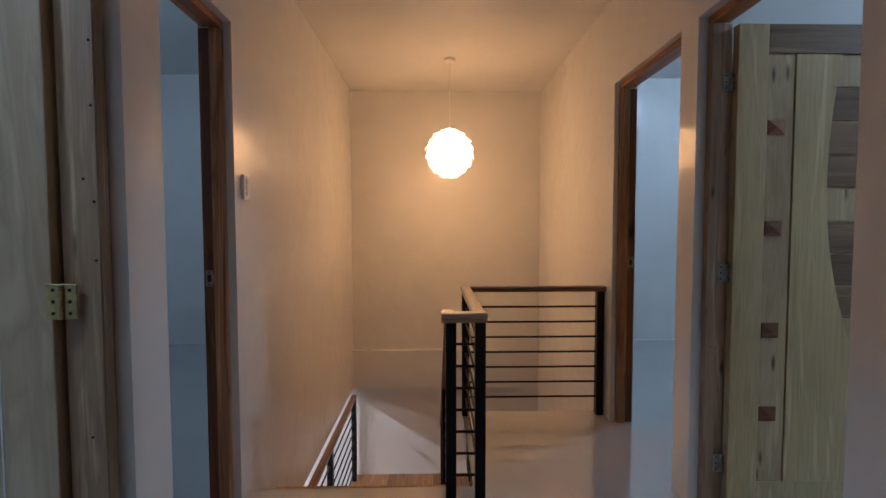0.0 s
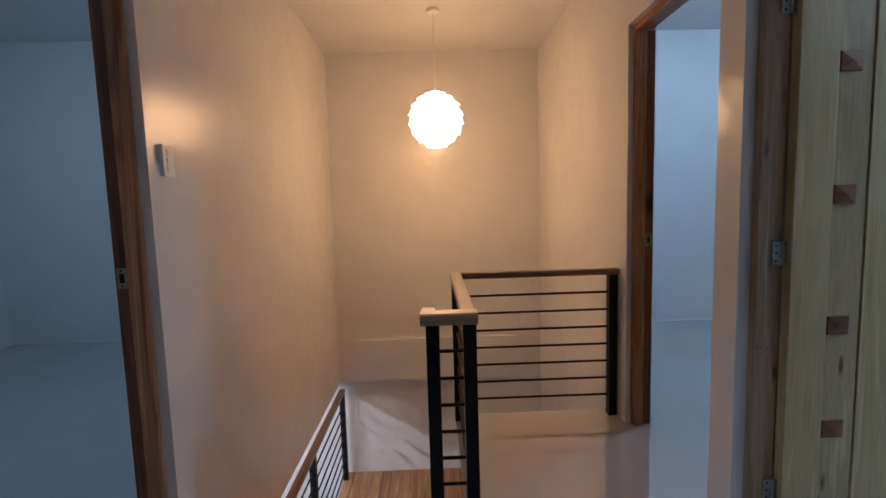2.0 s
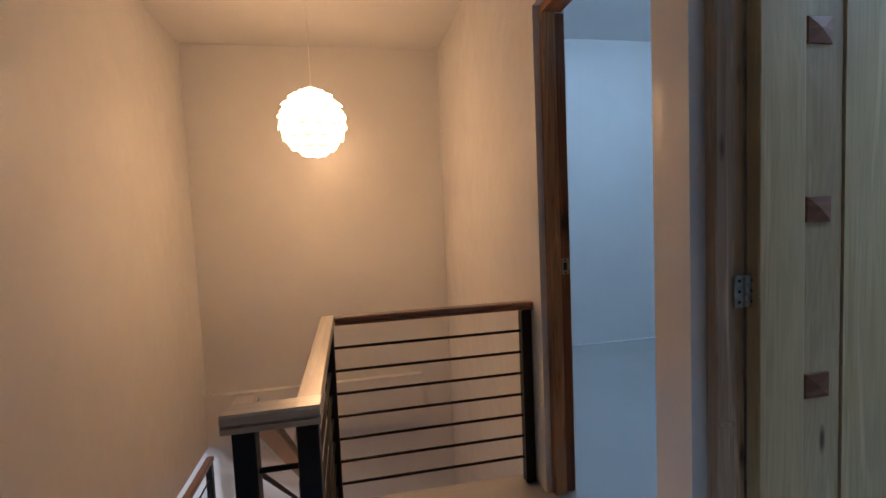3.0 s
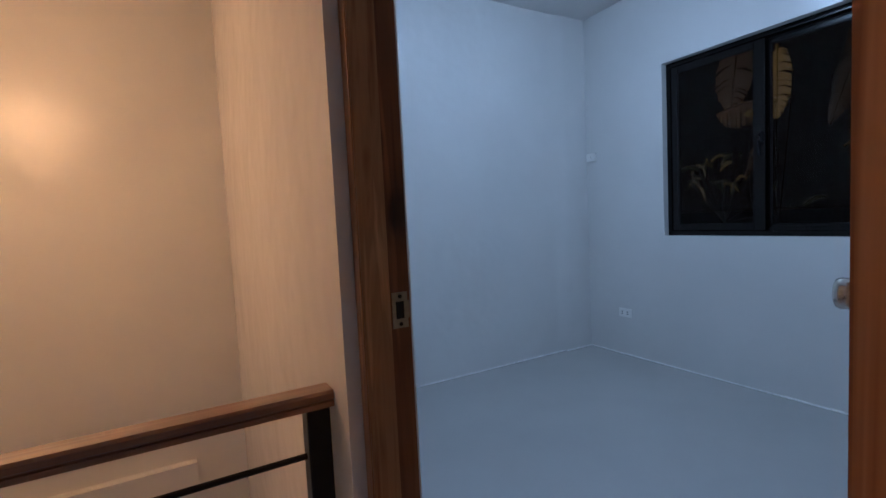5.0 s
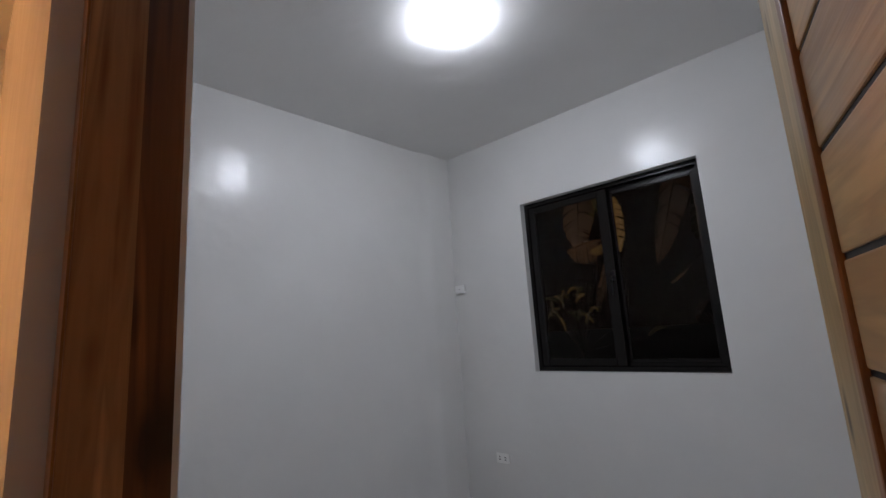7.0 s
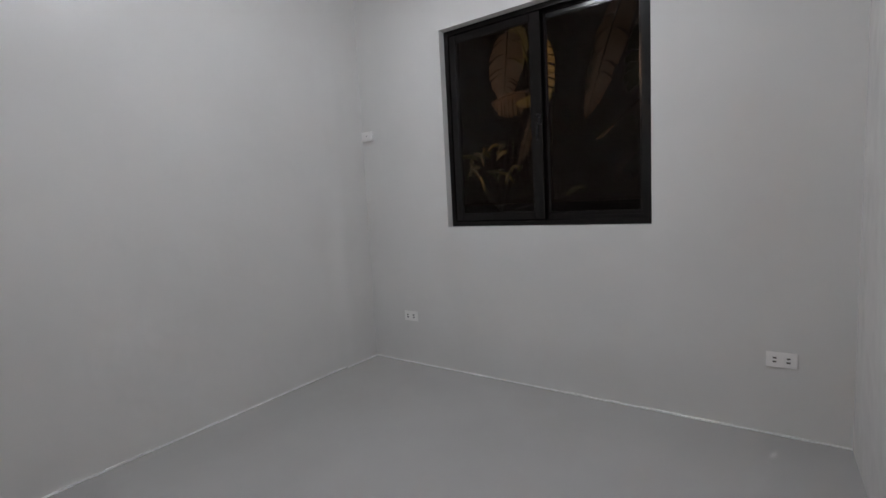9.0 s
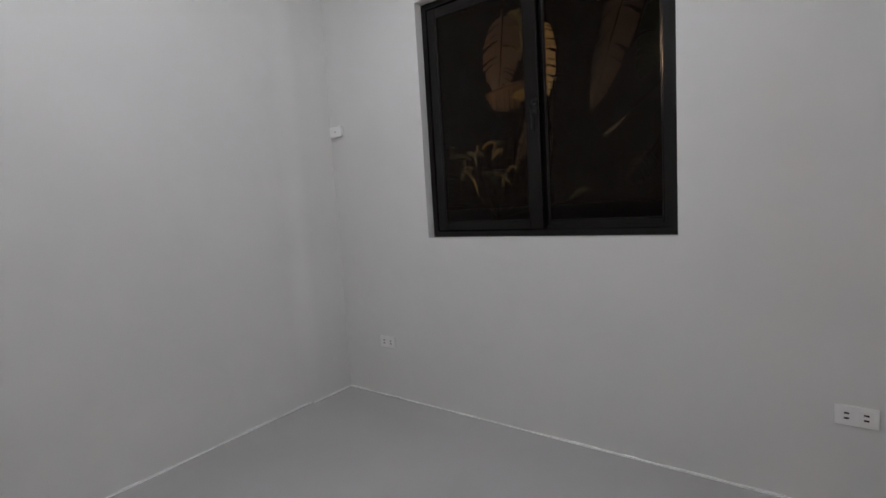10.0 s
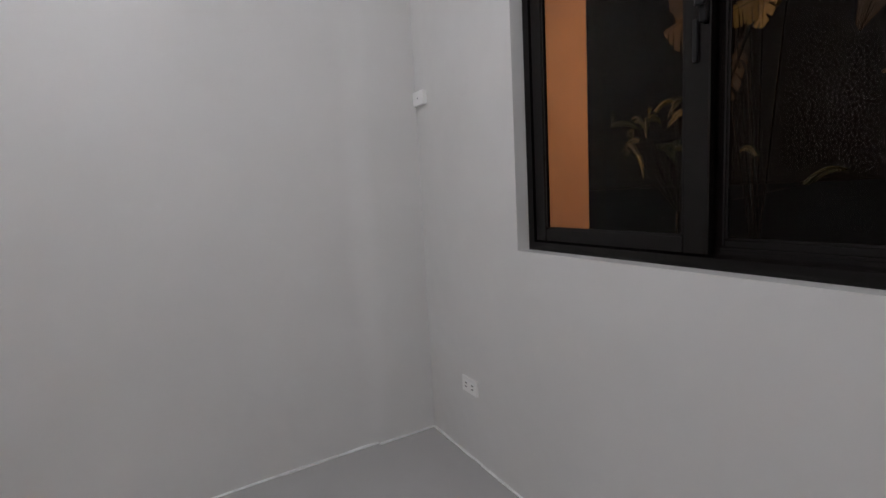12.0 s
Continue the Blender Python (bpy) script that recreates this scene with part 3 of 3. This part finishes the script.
    for k, (a, b) in enumerate(zip(zs, zs[1:])):
        if curve((a + b) / 2) + 0.004 < width - 0.11:
            part("plank", panel_from_curve(0, width - 0.1, a + 0.004, b - 0.004, 0.010, 0.0165, left_fn=lambda z: min(curve(z) + 0.003, width - 0.102), n=6), M_PLANK if k % 4 else M_STRIP, d)
    part("lock_stile", box(width - 0.099, width, 0.001, T, 0.146, 1.9715, 0.003), M_LEAF, d)
    for z in stud_z:
        stud(d, 0.171, 0.007, z)
    return d


leaf_r = carved_leaf(0.72, (1.667, 1.245, 0.808, 0.445))
leaf_r.matrix_basis = pose(1.128, 1.902, 0, 0, 0, 0)
for z in (1.86, 1.055, 0.22):
    hinge(leaf_r, -0.018, 0.027, z, 1, mat_=M_NICKEL)

# routed flush door of the near left-hand room, standing open
def routed_leaf(width):
    d = thing("routed_door", "greyish timber flush door with routed panel lines, open", "door")
    part("slab", box(-width, 0.0, 0.0, 0.04, 0.012, 2.092, 0.003), M_LEAF_GREY, d)
    x1, x0 = -0.122, -width + 0.122
    w = 0.0022
    rows = []
    for z in (1.283, 1.180, 0.969, 0.864, 1.93, 0.17):
        rows.append((x0, x1, z))
    for a, b, z in rows:
        part("groove", box(a, b, -0.0012, 0.001, z - w, z + w), M_LINE, d, "routed line with its highlight painted near-white")
    for xx in (x0, x1):
        for z0, z1 in ((1.180 + w, 1.93 - w), (0.17 + w, 0.969 - w)):
            part("groove", box(xx - w, xx + w, -0.0012, 0.001, z0, z1), M_LINE, d, "routed line with its highlight painted near-white")
    # mitred band: shade on the bottom panel's bevel, put in as dark brown
    bm = bmesh.new()
    front = [bm.verts.new((x, -0.0014, z)) for x, z in ((x0, 0.50), (-0.245, 0.50), (-0.200, 0.546), (x0, 0.546))]
    back = [bm.verts.new((v.co.x, 0.001, v.co.z)) for v in front]
    bm.faces.new(front)
    bm.faces.new(back[::-1])
    for k in range(4):
        bm.faces.new((front[k], back[k], back[(k + 1) % 4], front[(k + 1) % 4]))
    bmesh.ops.recalc_face_normals(bm, faces=bm.faces)
    part("bottom_band", bm, M_STUD, d, "dark brown mitred band for the shaded bevel of a panel")
    return d


frame_l = bpy.data.objects["door_frame_4"]
# added dark strip gives the slot between leaf and jamb its shade
part("jamb_lining", box(-1.06, -0.9725, 1.0478, 1.0498, 0.002, ZD - 0.036), M_FRAME_DARK, frame_l, "dark brown strip added to darken the gap behind the leaf")
for k, z in enumerate((0.30, 0.46, 0.62, 0.78, 1.18, 1.31, 1.36, 1.52, 1.66, 1.83)):
    xn = -0.886 if k % 3 else -0.908
    part("nail_hole", rod((xn, 1.0139, z), (xn, 1.0125, z), 0.0032, 8), M_DARK, frame_l)
leaf_l = routed_leaf(0.72)
leaf_l.matrix_basis = pose(-0.981, 1.007, 0, 0, 0, 0)
for z in (1.86, 1.09, 0.22):
    hinge(leaf_l, 0.024, -0.001, z, 1, w=0.034)

# door of the bedroom that is entered: swung into the room, plank panel and round knob
def plank_leaf(width):
    d = thing("plank_door", "honey timber door with horizontal planks, open with steel knob", "door")
    H0, H1 = 0.012, 2.09
    # local x from the hinge to the free edge; the shown face looks along +y
    # core is near-black, so the shade in the plank joints is its colour
    part("core", box(0.02, width - 0.02, -0.03, -0.008, H0 + 0.01, H1 - 0.01), M_DARK, d)
    part("lock_stile", box(width - 0.108, width, -0.04, 0.0, H0, H1, 0.003), M_STRIP, d, "pale timber lock stile")
    part("hinge_stile", box(0.0, 0.108, -0.04, 0.0, H0, H1, 0.003), M_LEAF, d)
    part("moulding", box(width - 0.134, width - 0.1085, -0.02, 0.002, H0 + 0.12, H1 - 0.12, 0.004), M_EDGE, d, "orange-brown timber moulding")
    part("moulding", box(0.1085, 0.134, -0.02, 0.002, H0 + 0.12, H1 - 0.12, 0.004), M_EDGE, d, "orange-brown timber moulding")
    part("top_rail", box(0.109, width - 0.109, -0.04, -0.001, H1 - 0.12, H1, 0.003), M_LEAF, d)
    part("bottom_rail", box(0.109, width - 0.109, -0.04, -0.001, H0, H0 + 0.12, 0.003), M_LEAF, d)
    joints = [0.133] + [0.3185 + 0.132 * k for k in range(12)] + [1.969]
    for z, z2 in zip(joints, joints[1:]):
        part("plank", box(0.1345, width - 0.1345, -0.02, -0.005, z + 0.004, z2 - 0.004, 0.003), M_PLANK_PALE, d)
    kz = 1.040
    turned = [(0.001, 0.071), (0.014, 0.0705), (0.0235, 0.067), (0.0275, 0.060), (0.0265, 0.044), (0.020, 0.034), (0.0125, 0.029), (0.0115, 0.014), (0.016, 0.009), (0.032, 0.004), (0.034, 0.0), (0.001, 0.0)]
    for nm, turn, yy in (("knob", -90, 0.0), ("back_knob", 90, -0.04)):
        part(nm, lathe(turned, 32, pose(width - 0.064, yy, kz, turn, 0, 0)), M_STEEL, d, "brushed steel round door knob", smooth=True)
    part("latch_plate", box(width, width + 0.002, -0.032, -0.008, kz - 0.028, kz + 0.028), M_STEEL, d)
    return d


leaf_b = plank_leaf(0.685)
leaf_b.matrix_basis = pose(1.140, 2.172, 0, 0, 0, 15.05)

# ---------------------------------------------------------------- window
win = tagged(new("window_1"), "dark bronze aluminium sliding window, closed, night outside", "window", kind="structure")
XFR = XW + 0.055
fw = 0.030
part("window_frame", boxes([
    (XFR, XFR + 0.08, WY0, WY1, WZ0, WZ0 + fw), (XFR, XFR + 0.08, WY0, WY1, WZ1 - fw, WZ1),
    (XFR, XFR + 0.08, WY0, WY0 + fw, WZ0 + fw, WZ1 - fw), (XFR, XFR + 0.08, WY1 - fw, WY1, WZ0 + fw, WZ1 - fw),
    (XFR + 0.036, XFR + 0.040, WY0 + fw, WY1 - fw, WZ0 + fw, WZ0 + fw + 0.016), (XFR + 0.036, XFR + 0.040, WY0 + fw, WY1 - fw, WZ1 - fw - 0.016, WZ1 - fw)]), M_ALU, win)


def bevelled(bm, r):
    bmesh.ops.bevel(bm, geom=bm.edges[:], offset=r, segments=1, affect="EDGES")
    return bm


def sash(x, ya, yb, name, sa, sb, rail):
    """Sliding leaf: stiles sa and sb wide at its ends, glass in a beaded rebate."""
    z0, z1 = WZ0 + fw + 0.004, WZ1 - fw - 0.004
    p = part(name, bevelled(boxes([(x, x + 0.026, ya, ya + sa, z0, z1), (x, x + 0.026, yb - sb, yb, z0, z1),
                          (x + 0.001, x + 0.025, ya + sa, yb - sb, z0, z0 + rail), (x + 0.001, x + 0.025, ya + sa, yb - sb, z1 - rail, z1)]), 0.003), M_ALU, win)
    part("bead", bevelled(boxes([(x + 0.004, x + 0.011, ya + sa - 0.001, ya + sa + 0.007, z0 + rail, z1 - rail), (x + 0.004, x + 0.011, yb - sb - 0.007, yb - sb + 0.001, z0 + rail, z1 - rail),
                          (x + 0.004, x + 0.011, ya + sa + 0.007, yb - sb - 0.007, z0 + rail - 0.001, z0 + rail + 0.006), (x + 0.004, x + 0.011, ya + sa + 0.007, yb - sb - 0.007, z1 - rail - 0.006, z1 - rail + 0.001)]), 0.0015), M_ALU, p)
    g = part("pane", box(x + 0.011, x + 0.015, ya + sa - 0.004, yb - sb + 0.004, z0 + rail - 0.004, z1 - rail + 0.004), M_GLASS, p, "clear glass pane")
    g.visible_shadow = False
    return p


sash(XFR + 0.043, WY0 + fw + 0.002, 3.600, "rear_sash", 0.036, 0.046, 0.038)
s2 = sash(XFR + 0.006, 3.572, WY1 - fw - 0.002, "front_sash", 0.066, 0.052, 0.046)
# lip added where a highlight runs along the track, same dark metal
part("track_lip", bevelled(boxes([(XFR + 0.036, XFR + 0.040, WY0 + fw, 3.572, WZ0 + fw + 0.016, WZ0 + fw + 0.024)]), 0.001), M_ALU, win, "thin lip added to the sliding track to catch a highlight")
part("latch", bevelled(boxes([(XFR - 0.010, XFR + 0.006, 3.575, 3.593, 1.585, 1.65), (XFR - 0.022, XFR - 0.010, 3.572, 3.598, 1.622, 1.64)]), 0.003), M_BLACK, s2, "small dark window latch")
part("pull", box(XFR - 0.004, XFR + 0.006, 3.60, 3.612, 1.50, 1.60, 0.004), M_BLACK, s2)


# ---------------------------------------------------------------- switches and sockets
def wall_plate(name, label, category, m, w, h, kind, box_depth=0.0):
    """Plate in local xz, face along -y."""
    d = tagged(new(name), label, category)
    part("plate", box(-w / 2, w / 2, -0.009, 0.0, -h / 2, h / 2, 0.003), M_PLASTIC, d)
    if box_depth:
        part("back_box", box(-w / 2 + 0.002, w / 2 - 0.002, 0.0, box_depth, -h / 2 + 0.002, h / 2 - 0.002, 0.002), M_PLASTIC, d)
    if kind == "switch3":
        for k in (-1, 0, 1):
            part("rocker", box(-0.013, 0.013, -0.0125, -0.0085, k * 0.028 - 0.011, k * 0.028 + 0.011, 0.002), M_PLASTIC, d)
    elif kind == "blank":
        part("dot", rod((0, -0.0088, 0), (0, -0.0105, 0), 0.003, 10), M_DARK, d)
    else:
        for k in (-1, 1):
            s = part("socket", box(k * 0.026 - 0.018, k * 0.026 + 0.018, -0.0105, -0.0085, -0.018, 0.018, 0.0015), M_PLASTIC, d)
            for dz in (-0.009, 0.009):
                part("slot", box(k * 0.026 - 0.007, k * 0.026 + 0.007, -0.0112, -0.0103, dz - 0.003, dz + 0.003), M_DARK, s)
    d.matrix_basis = m
    return d


wall_plate("light_switch", "white plastic three-gang switch on the painted wall", "light switch", pose(XL + 0.006, 2.146, 1.437, 0, 0, 90), 0.070, 0.116, "switch3", 0.006)
wall_plate("wall_socket", "white plastic double socket low on the wall", "wall socket", pose(XW, 4.597, 0.35, 0, 0, -90), 0.118, 0.072, "socket")
wall_plate("wall_socket", "white plastic double socket low beside the corner", "wall socket", pose(XW, 2.421, 0.363, 0, 0, -90), 0.118, 0.072, "socket")
wall_plate("aircon_socket", "white plastic blank-looking outlet high beside the corner", "wall socket", pose(XW - 0.014, 4.905, 1.668, 0, 0, -90), 0.10, 0.066, "blank", 0.014)

# ---------------------------------------------------------------- lamps
def pendant():
    d = thing("pendant_lamp", "glowing white scalloped globe pendant on a thin cord", "pendant lamp", at=(0, 4.0, 0))
    c, R = Vector((0, 0, 1.887)), 0.196
    core = bmesh.new()
    bmesh.ops.create_uvsphere(core, u_segments=32, v_segments=20, radius=R * 0.93, matrix=Matrix.Translation(c))
    part("inner_globe", core, M_PENDANT, d, smooth=True)
    # added glowing disc: more light downwards on floor and lower walls
    part("fill_disc", lathe([(0.001, -0.186), (0.05, -0.184), (0.086, -0.176), (0.086, -0.170), (0.001, -0.170)], 28, pose(0, 0, 1.887)), M_FILL_DISC, d, "brighter disc added under the globe to light the floor")
    bm = bmesh.new()
    n_rows = 9
    for r in range(n_rows):
        th = math.pi * (r + 0.5) / n_rows
        if r == n_rows - 1:                  # left out round the added disc
            continue
        k = max(4, round(14 * math.sin(th)))
        for j in range(k):
            ph = 2 * math.pi * (j + 0.5 * (r % 2)) / k
            out = Vector((math.sin(th) * math.cos(ph), math.sin(th) * math.sin(ph), math.cos(th)))
            side = Vector((-math.sin(ph), math.cos(ph), 0))
            down = out.cross(side).normalized()
            if down.z > 0:
                down = -down
            base = c + out * R * 0.925
            mid = bm.verts.new(base + out * 0.014)
            ring = []
            for a in range(8):
                an = 2 * math.pi * a / 8
                lift = 0.021 * (0.5 - 0.5 * math.sin(an))
                ring.append(bm.verts.new(base + side * 0.05 * math.cos(an) - down * 0.045 * math.sin(an) + out * lift * 1.3))
            for a in range(8):
                bm.faces.new((mid, ring[a], ring[(a + 1) % 8]))
    part("petal_shade", bm, M_PETAL, d, "overlapping translucent white petals")
    part("cord", rod((0, 0, c.z + R * 0.9), (0, 0, ZH - 0.02), 0.0028, 8), M_PLASTIC, d)
    part("socket_cap", rod((0, 0, c.z + R * 0.9), (0, 0, c.z + R + 0.035), 0.012, 12, 0.008), M_PLASTIC, d)
    part("canopy", lathe([(0.045, -0.024), (0.047, -0.018), (0.047, -0.002), (0.045, 0.0)], 28, pose(0, 0, ZH)), M_PLASTIC, d, smooth=False)
    return d


pendant()


def ceiling_lamp(x, y, lit=None, z=ZRM):
    d = thing("ceiling_lamp", "round white surface-mounted ceiling lamp, switched on", "ceiling lamp", "room ceiling lamps", at=(x, y, z))
    part("base", lathe([(0.105, -0.008), (0.105, 0.0)], 40), M_PLASTIC, d)
    part("diffuser", lathe([(0.001, -0.078), (0.045, -0.074), (0.084, -0.062), (0.110, -0.043), (0.120, -0.018), (0.119, -0.006), (0.105, -0.003), (0.1055, -0.0085), (0.001, -0.0085)], 40), lit or M_LAMP, d, "glowing white domed diffuser", smooth=True)
    return d


lamp = ceiling_lamp(2.545, 3.63)
ceiling_lamp(3.2, 1.45, M_LAMP_BRIGHT)
ceiling_lamp(-2.6, 3.2, M_LAMP_DIM)
copy_thing(lamp, pose(-2.0, 0.3, ZRM))


def downlight(x, y, z):
    d = thing("downlight", "small round recessed downlight, switched on", "downlight", at=(x, y, z))
    part("trim_ring", lathe([(0.018, -0.006), (0.058, -0.005), (0.06, 0.0), (0.018, 0.0)], 28), M_PLASTIC, d)
    part("lens", lathe([(0.001, -0.012), (0.009, -0.010), (0.014, -0.004), (0.014, -0.001), (0.001, -0.001)], 28), M_DOWN, d, "glowing white lens", smooth=True)
    return d


downlight(-1.66, 3.35, -0.158)
# unseen lamp added as broad fill for the wall under the ledge
ceiling_lamp(-2.3, 3.5, M_FILL_LOW, -0.158)

# ---------------------------------------------------------------- outside, at night
structure("ground", boxes([(-300, 300, -300, 300, ZLOW - 0.4, ZLOW - 0.101)]), M_SOIL, "dark bare soil ground at night", "ground")
structure("ceiling_lower", boxes([(-4.34, XL2, -1.0, YF, -0.158, -0.151)]), M_CEIL, "white ceiling of the lower storey", "ceiling")
nb = boxes([(6.6, 6.8, 6.335, 10.5, ZLOW - 0.1, 4.2)])
for v in nb.verts:                       # splayed corner
    if v.co.x > 6.7 and v.co.y < 7:
        v.co.y += 0.25
structure("neighbour_wall", nb, M_OUT, "plain rendered wall of the next house in warm light", "wall")

lantern = thing("porch_lantern", "small warm porch lantern on the outer wall, lit", "wall lamp", at=(XW + 0.15, 6.2, 2.6))
part("bracket", box(0.0, 0.14, -0.02, 0.02, 0.10, 0.13, 0.004), M_BLACK, lantern)
part("cap", lathe([(0.075, 0.0), (0.07, 0.012), (0.012, 0.05)], 20, pose(0.13, 0, 0.09)), M_BLACK, lantern)
part("bulb", lathe([(0.012, -0.05), (0.03, -0.03), (0.036, 0.0), (0.026, 0.03), (0.012, 0.05)], 20, pose(0.13, 0, 0.04)), M_PORCH, lantern, "glowing warm bulb", smooth=True)
pl = new("porch_bulb_light", bpy.data.lights.new("porch_bulb_light", "POINT"))
pl.data.energy, pl.data.color, pl.data.shadow_soft_size = 62.0, (1.0, 0.70, 0.42), 0.05
pl.location = (XW + 0.15 + 0.22, 6.2, 2.56)
structure("outer_side_wall", boxes([(XR2, XW + 0.15, YC + 0.151, 6.9, ZLOW - 0.1, TOP)]), M_OUT, "plain outer wall beside the bedroom", "wall")


# banana plants: torn blades on arching stalks round a sheathed trunk
def blade(parent, root, tip, width, sag, material, seed, tear=0.35, hang=0.3):
    rg = random.Random(seed)
    root, tip = Vector(root), Vector(tip)
    d = tip - root
    n = 26
    side = d.cross(Vector((1, 0, 0))).normalized()
    side = (Matrix.Rotation(rg.uniform(-0.5, 0.5), 3, d.normalized()) @ side)
    spine = []
    for i in range(n + 1):
        u = i / n
        spine.append(root + d * u + Vector((0, 0, sag * math.sin(math.pi * u) * 0.9 - sag * 0.4 * u * u)))
    bm = bmesh.new()
    for sgn in (-1, 1):
        i = 2
        while i < n:
            step = rg.choice((1, 2, 2, 3)) if rg.random() < tear + 0.3 else 4
            j = min(n, i + step)
            droop = rg.uniform(0.2, 1.0) * hang
            def edge(k, sgn=sgn, droop=droop):
                u = k / n
                w = width * (math.sin(math.pi * min(1, u ** 0.75)) ** 0.6) * rg.uniform(0.92, 1.05)
                return spine[k] + side * sgn * w * (1 - 0.3 * droop) - Vector((0, 0, w * (0.25 + droop)))
            gap = 0.30 if step < 4 else 0.05
            a, b = spine[i], spine[j]
            ea, eb = edge(i), edge(j)
            ea = ea.lerp(eb, gap)
            ma, mb = a.lerp(ea, 0.5) + Vector((0, 0, width * 0.10)), b.lerp(eb, 0.5) + Vector((0, 0, width * 0.10))
            v = [bm.verts.new(p) for p in (a, ma, ea, eb, mb, b)]
            bm.faces.new((v[0], v[1], v[4], v[5]))
            bm.faces.new((v[1], v[2], v[3], v[4]))
            i = j
    leaf = part("leaf_blade", bm, material, parent)
    rb = bmesh.new()
    for i in range(0, n, 2):
        r = 0.014 * (1 - 0.8 * i / n)
        seg = rod(spine[i], spine[min(n, i + 2)], r, 6, r * 0.9)
        me = bpy.data.meshes.new("tmp")
        seg.to_mesh(me)
        seg.free()
        rb.from_mesh(me)
        bpy.data.meshes.remove(me)
    part("midrib", rb, material, leaf)
    return leaf


def banana(x, y, top, leaves, label, trunk=0.10):
    """Leaves as root, tip, half width, arch, material, raggedness, droop; places are absolute."""
    zg = ZLOW - 0.101
    p = thing("banana_plant", label, "banana plant", "banana plants", at=(x, y, zg))
    h = top - zg
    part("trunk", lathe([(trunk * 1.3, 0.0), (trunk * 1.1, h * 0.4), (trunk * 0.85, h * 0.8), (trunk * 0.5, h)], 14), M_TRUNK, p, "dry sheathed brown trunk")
    for k, (a, b, w, sag, mt, tear, hang) in enumerate(leaves):
        off = Vector((x, y, zg))
        sr = 0.006 if trunk > 0.05 else 0.003
        part("leaf_stalk", rod((0, 0, h - 0.04), Vector(a) - off, sr, 6, sr * 0.7), M_TRUNK, p)
        blade(p, Vector(a) - off, Vector(b) - off, w, sag, mt, int(x * 100) + k * 7, tear, hang)
    return p


banana(6.25, 4.55, 0.6, [
    ((5.52, 4.20, 2.62), (5.48, 4.18, 1.95), 0.18, 0.0, M_LEAFY, 0.95, 0.06),
    ((5.50, 4.08, 2.12), (5.47, 4.46, 2.05), 0.075, 0.02, M_LEAFY, 0.95, 0.4),
    ((5.55, 4.36, 2.16), (5.48, 4.72, 2.10), 0.15, 0.03, M_LEAFT, 0.95, 0.7),
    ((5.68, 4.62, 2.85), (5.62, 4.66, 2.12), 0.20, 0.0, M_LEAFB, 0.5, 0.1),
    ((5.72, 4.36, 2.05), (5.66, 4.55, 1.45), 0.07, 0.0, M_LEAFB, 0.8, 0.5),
    ((6.1, 4.6, 2.6), (6.4, 5.0, 3.1), 0.2, 0.2, M_LEAFG, 0.3, 0.4),
], "banana plant with torn yellowing leaves in the dark")
banana(6.3, 3.1, 2.45, [
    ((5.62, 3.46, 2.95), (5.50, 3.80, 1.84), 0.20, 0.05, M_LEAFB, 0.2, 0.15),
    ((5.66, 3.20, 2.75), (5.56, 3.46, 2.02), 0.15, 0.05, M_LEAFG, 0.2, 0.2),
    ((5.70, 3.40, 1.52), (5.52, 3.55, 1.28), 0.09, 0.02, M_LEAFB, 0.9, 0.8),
    ((5.60, 3.74, 1.64), (5.54, 3.55, 1.76), 0.016, 0.0, M_LEAFG, 0.1, 0.1),
    ((6.0, 2.9, 2.6), (5.8, 2.3, 2.9), 0.22, 0.2, M_LEAFG, 0.3, 0.4),
], "tall banana plant with dark broad leaves at night")
rg = random.Random(11)
sprigs = []
for k in range(26):
    a = Vector((5.55 + rg.uniform(-0.15, 0.15), 4.84 + rg.uniform(-0.30, 0.26), 1.53 + rg.uniform(-0.17, 0.16)))
    d = Vector((rg.uniform(-0.1, 0.1), rg.uniform(-0.15, 0.15), rg.uniform(-0.13, 0.05)))
    sprigs.append((a, a + d, rg.uniform(0.010, 0.024), 0.04, M_LEAFY if k % 3 == 0 else M_LEAFG, 0.4, 0.5))
for k in range(2):
    a = Vector((5.6, 4.05 + rg.uniform(-0.35, 0.2), 1.0 + rg.uniform(-0.2, 0.4)))
    sprigs.append((a, a + Vector((0, rg.uniform(-0.2, 0.2), rg.uniform(0.0, 0.12))), 0.02, 0.04, M_LEAFG, 0.4, 0.5))
banana(5.75, 4.80, 1.05, sprigs, "low leafy shrub with thin yellow-green leaves at night", 0.02)
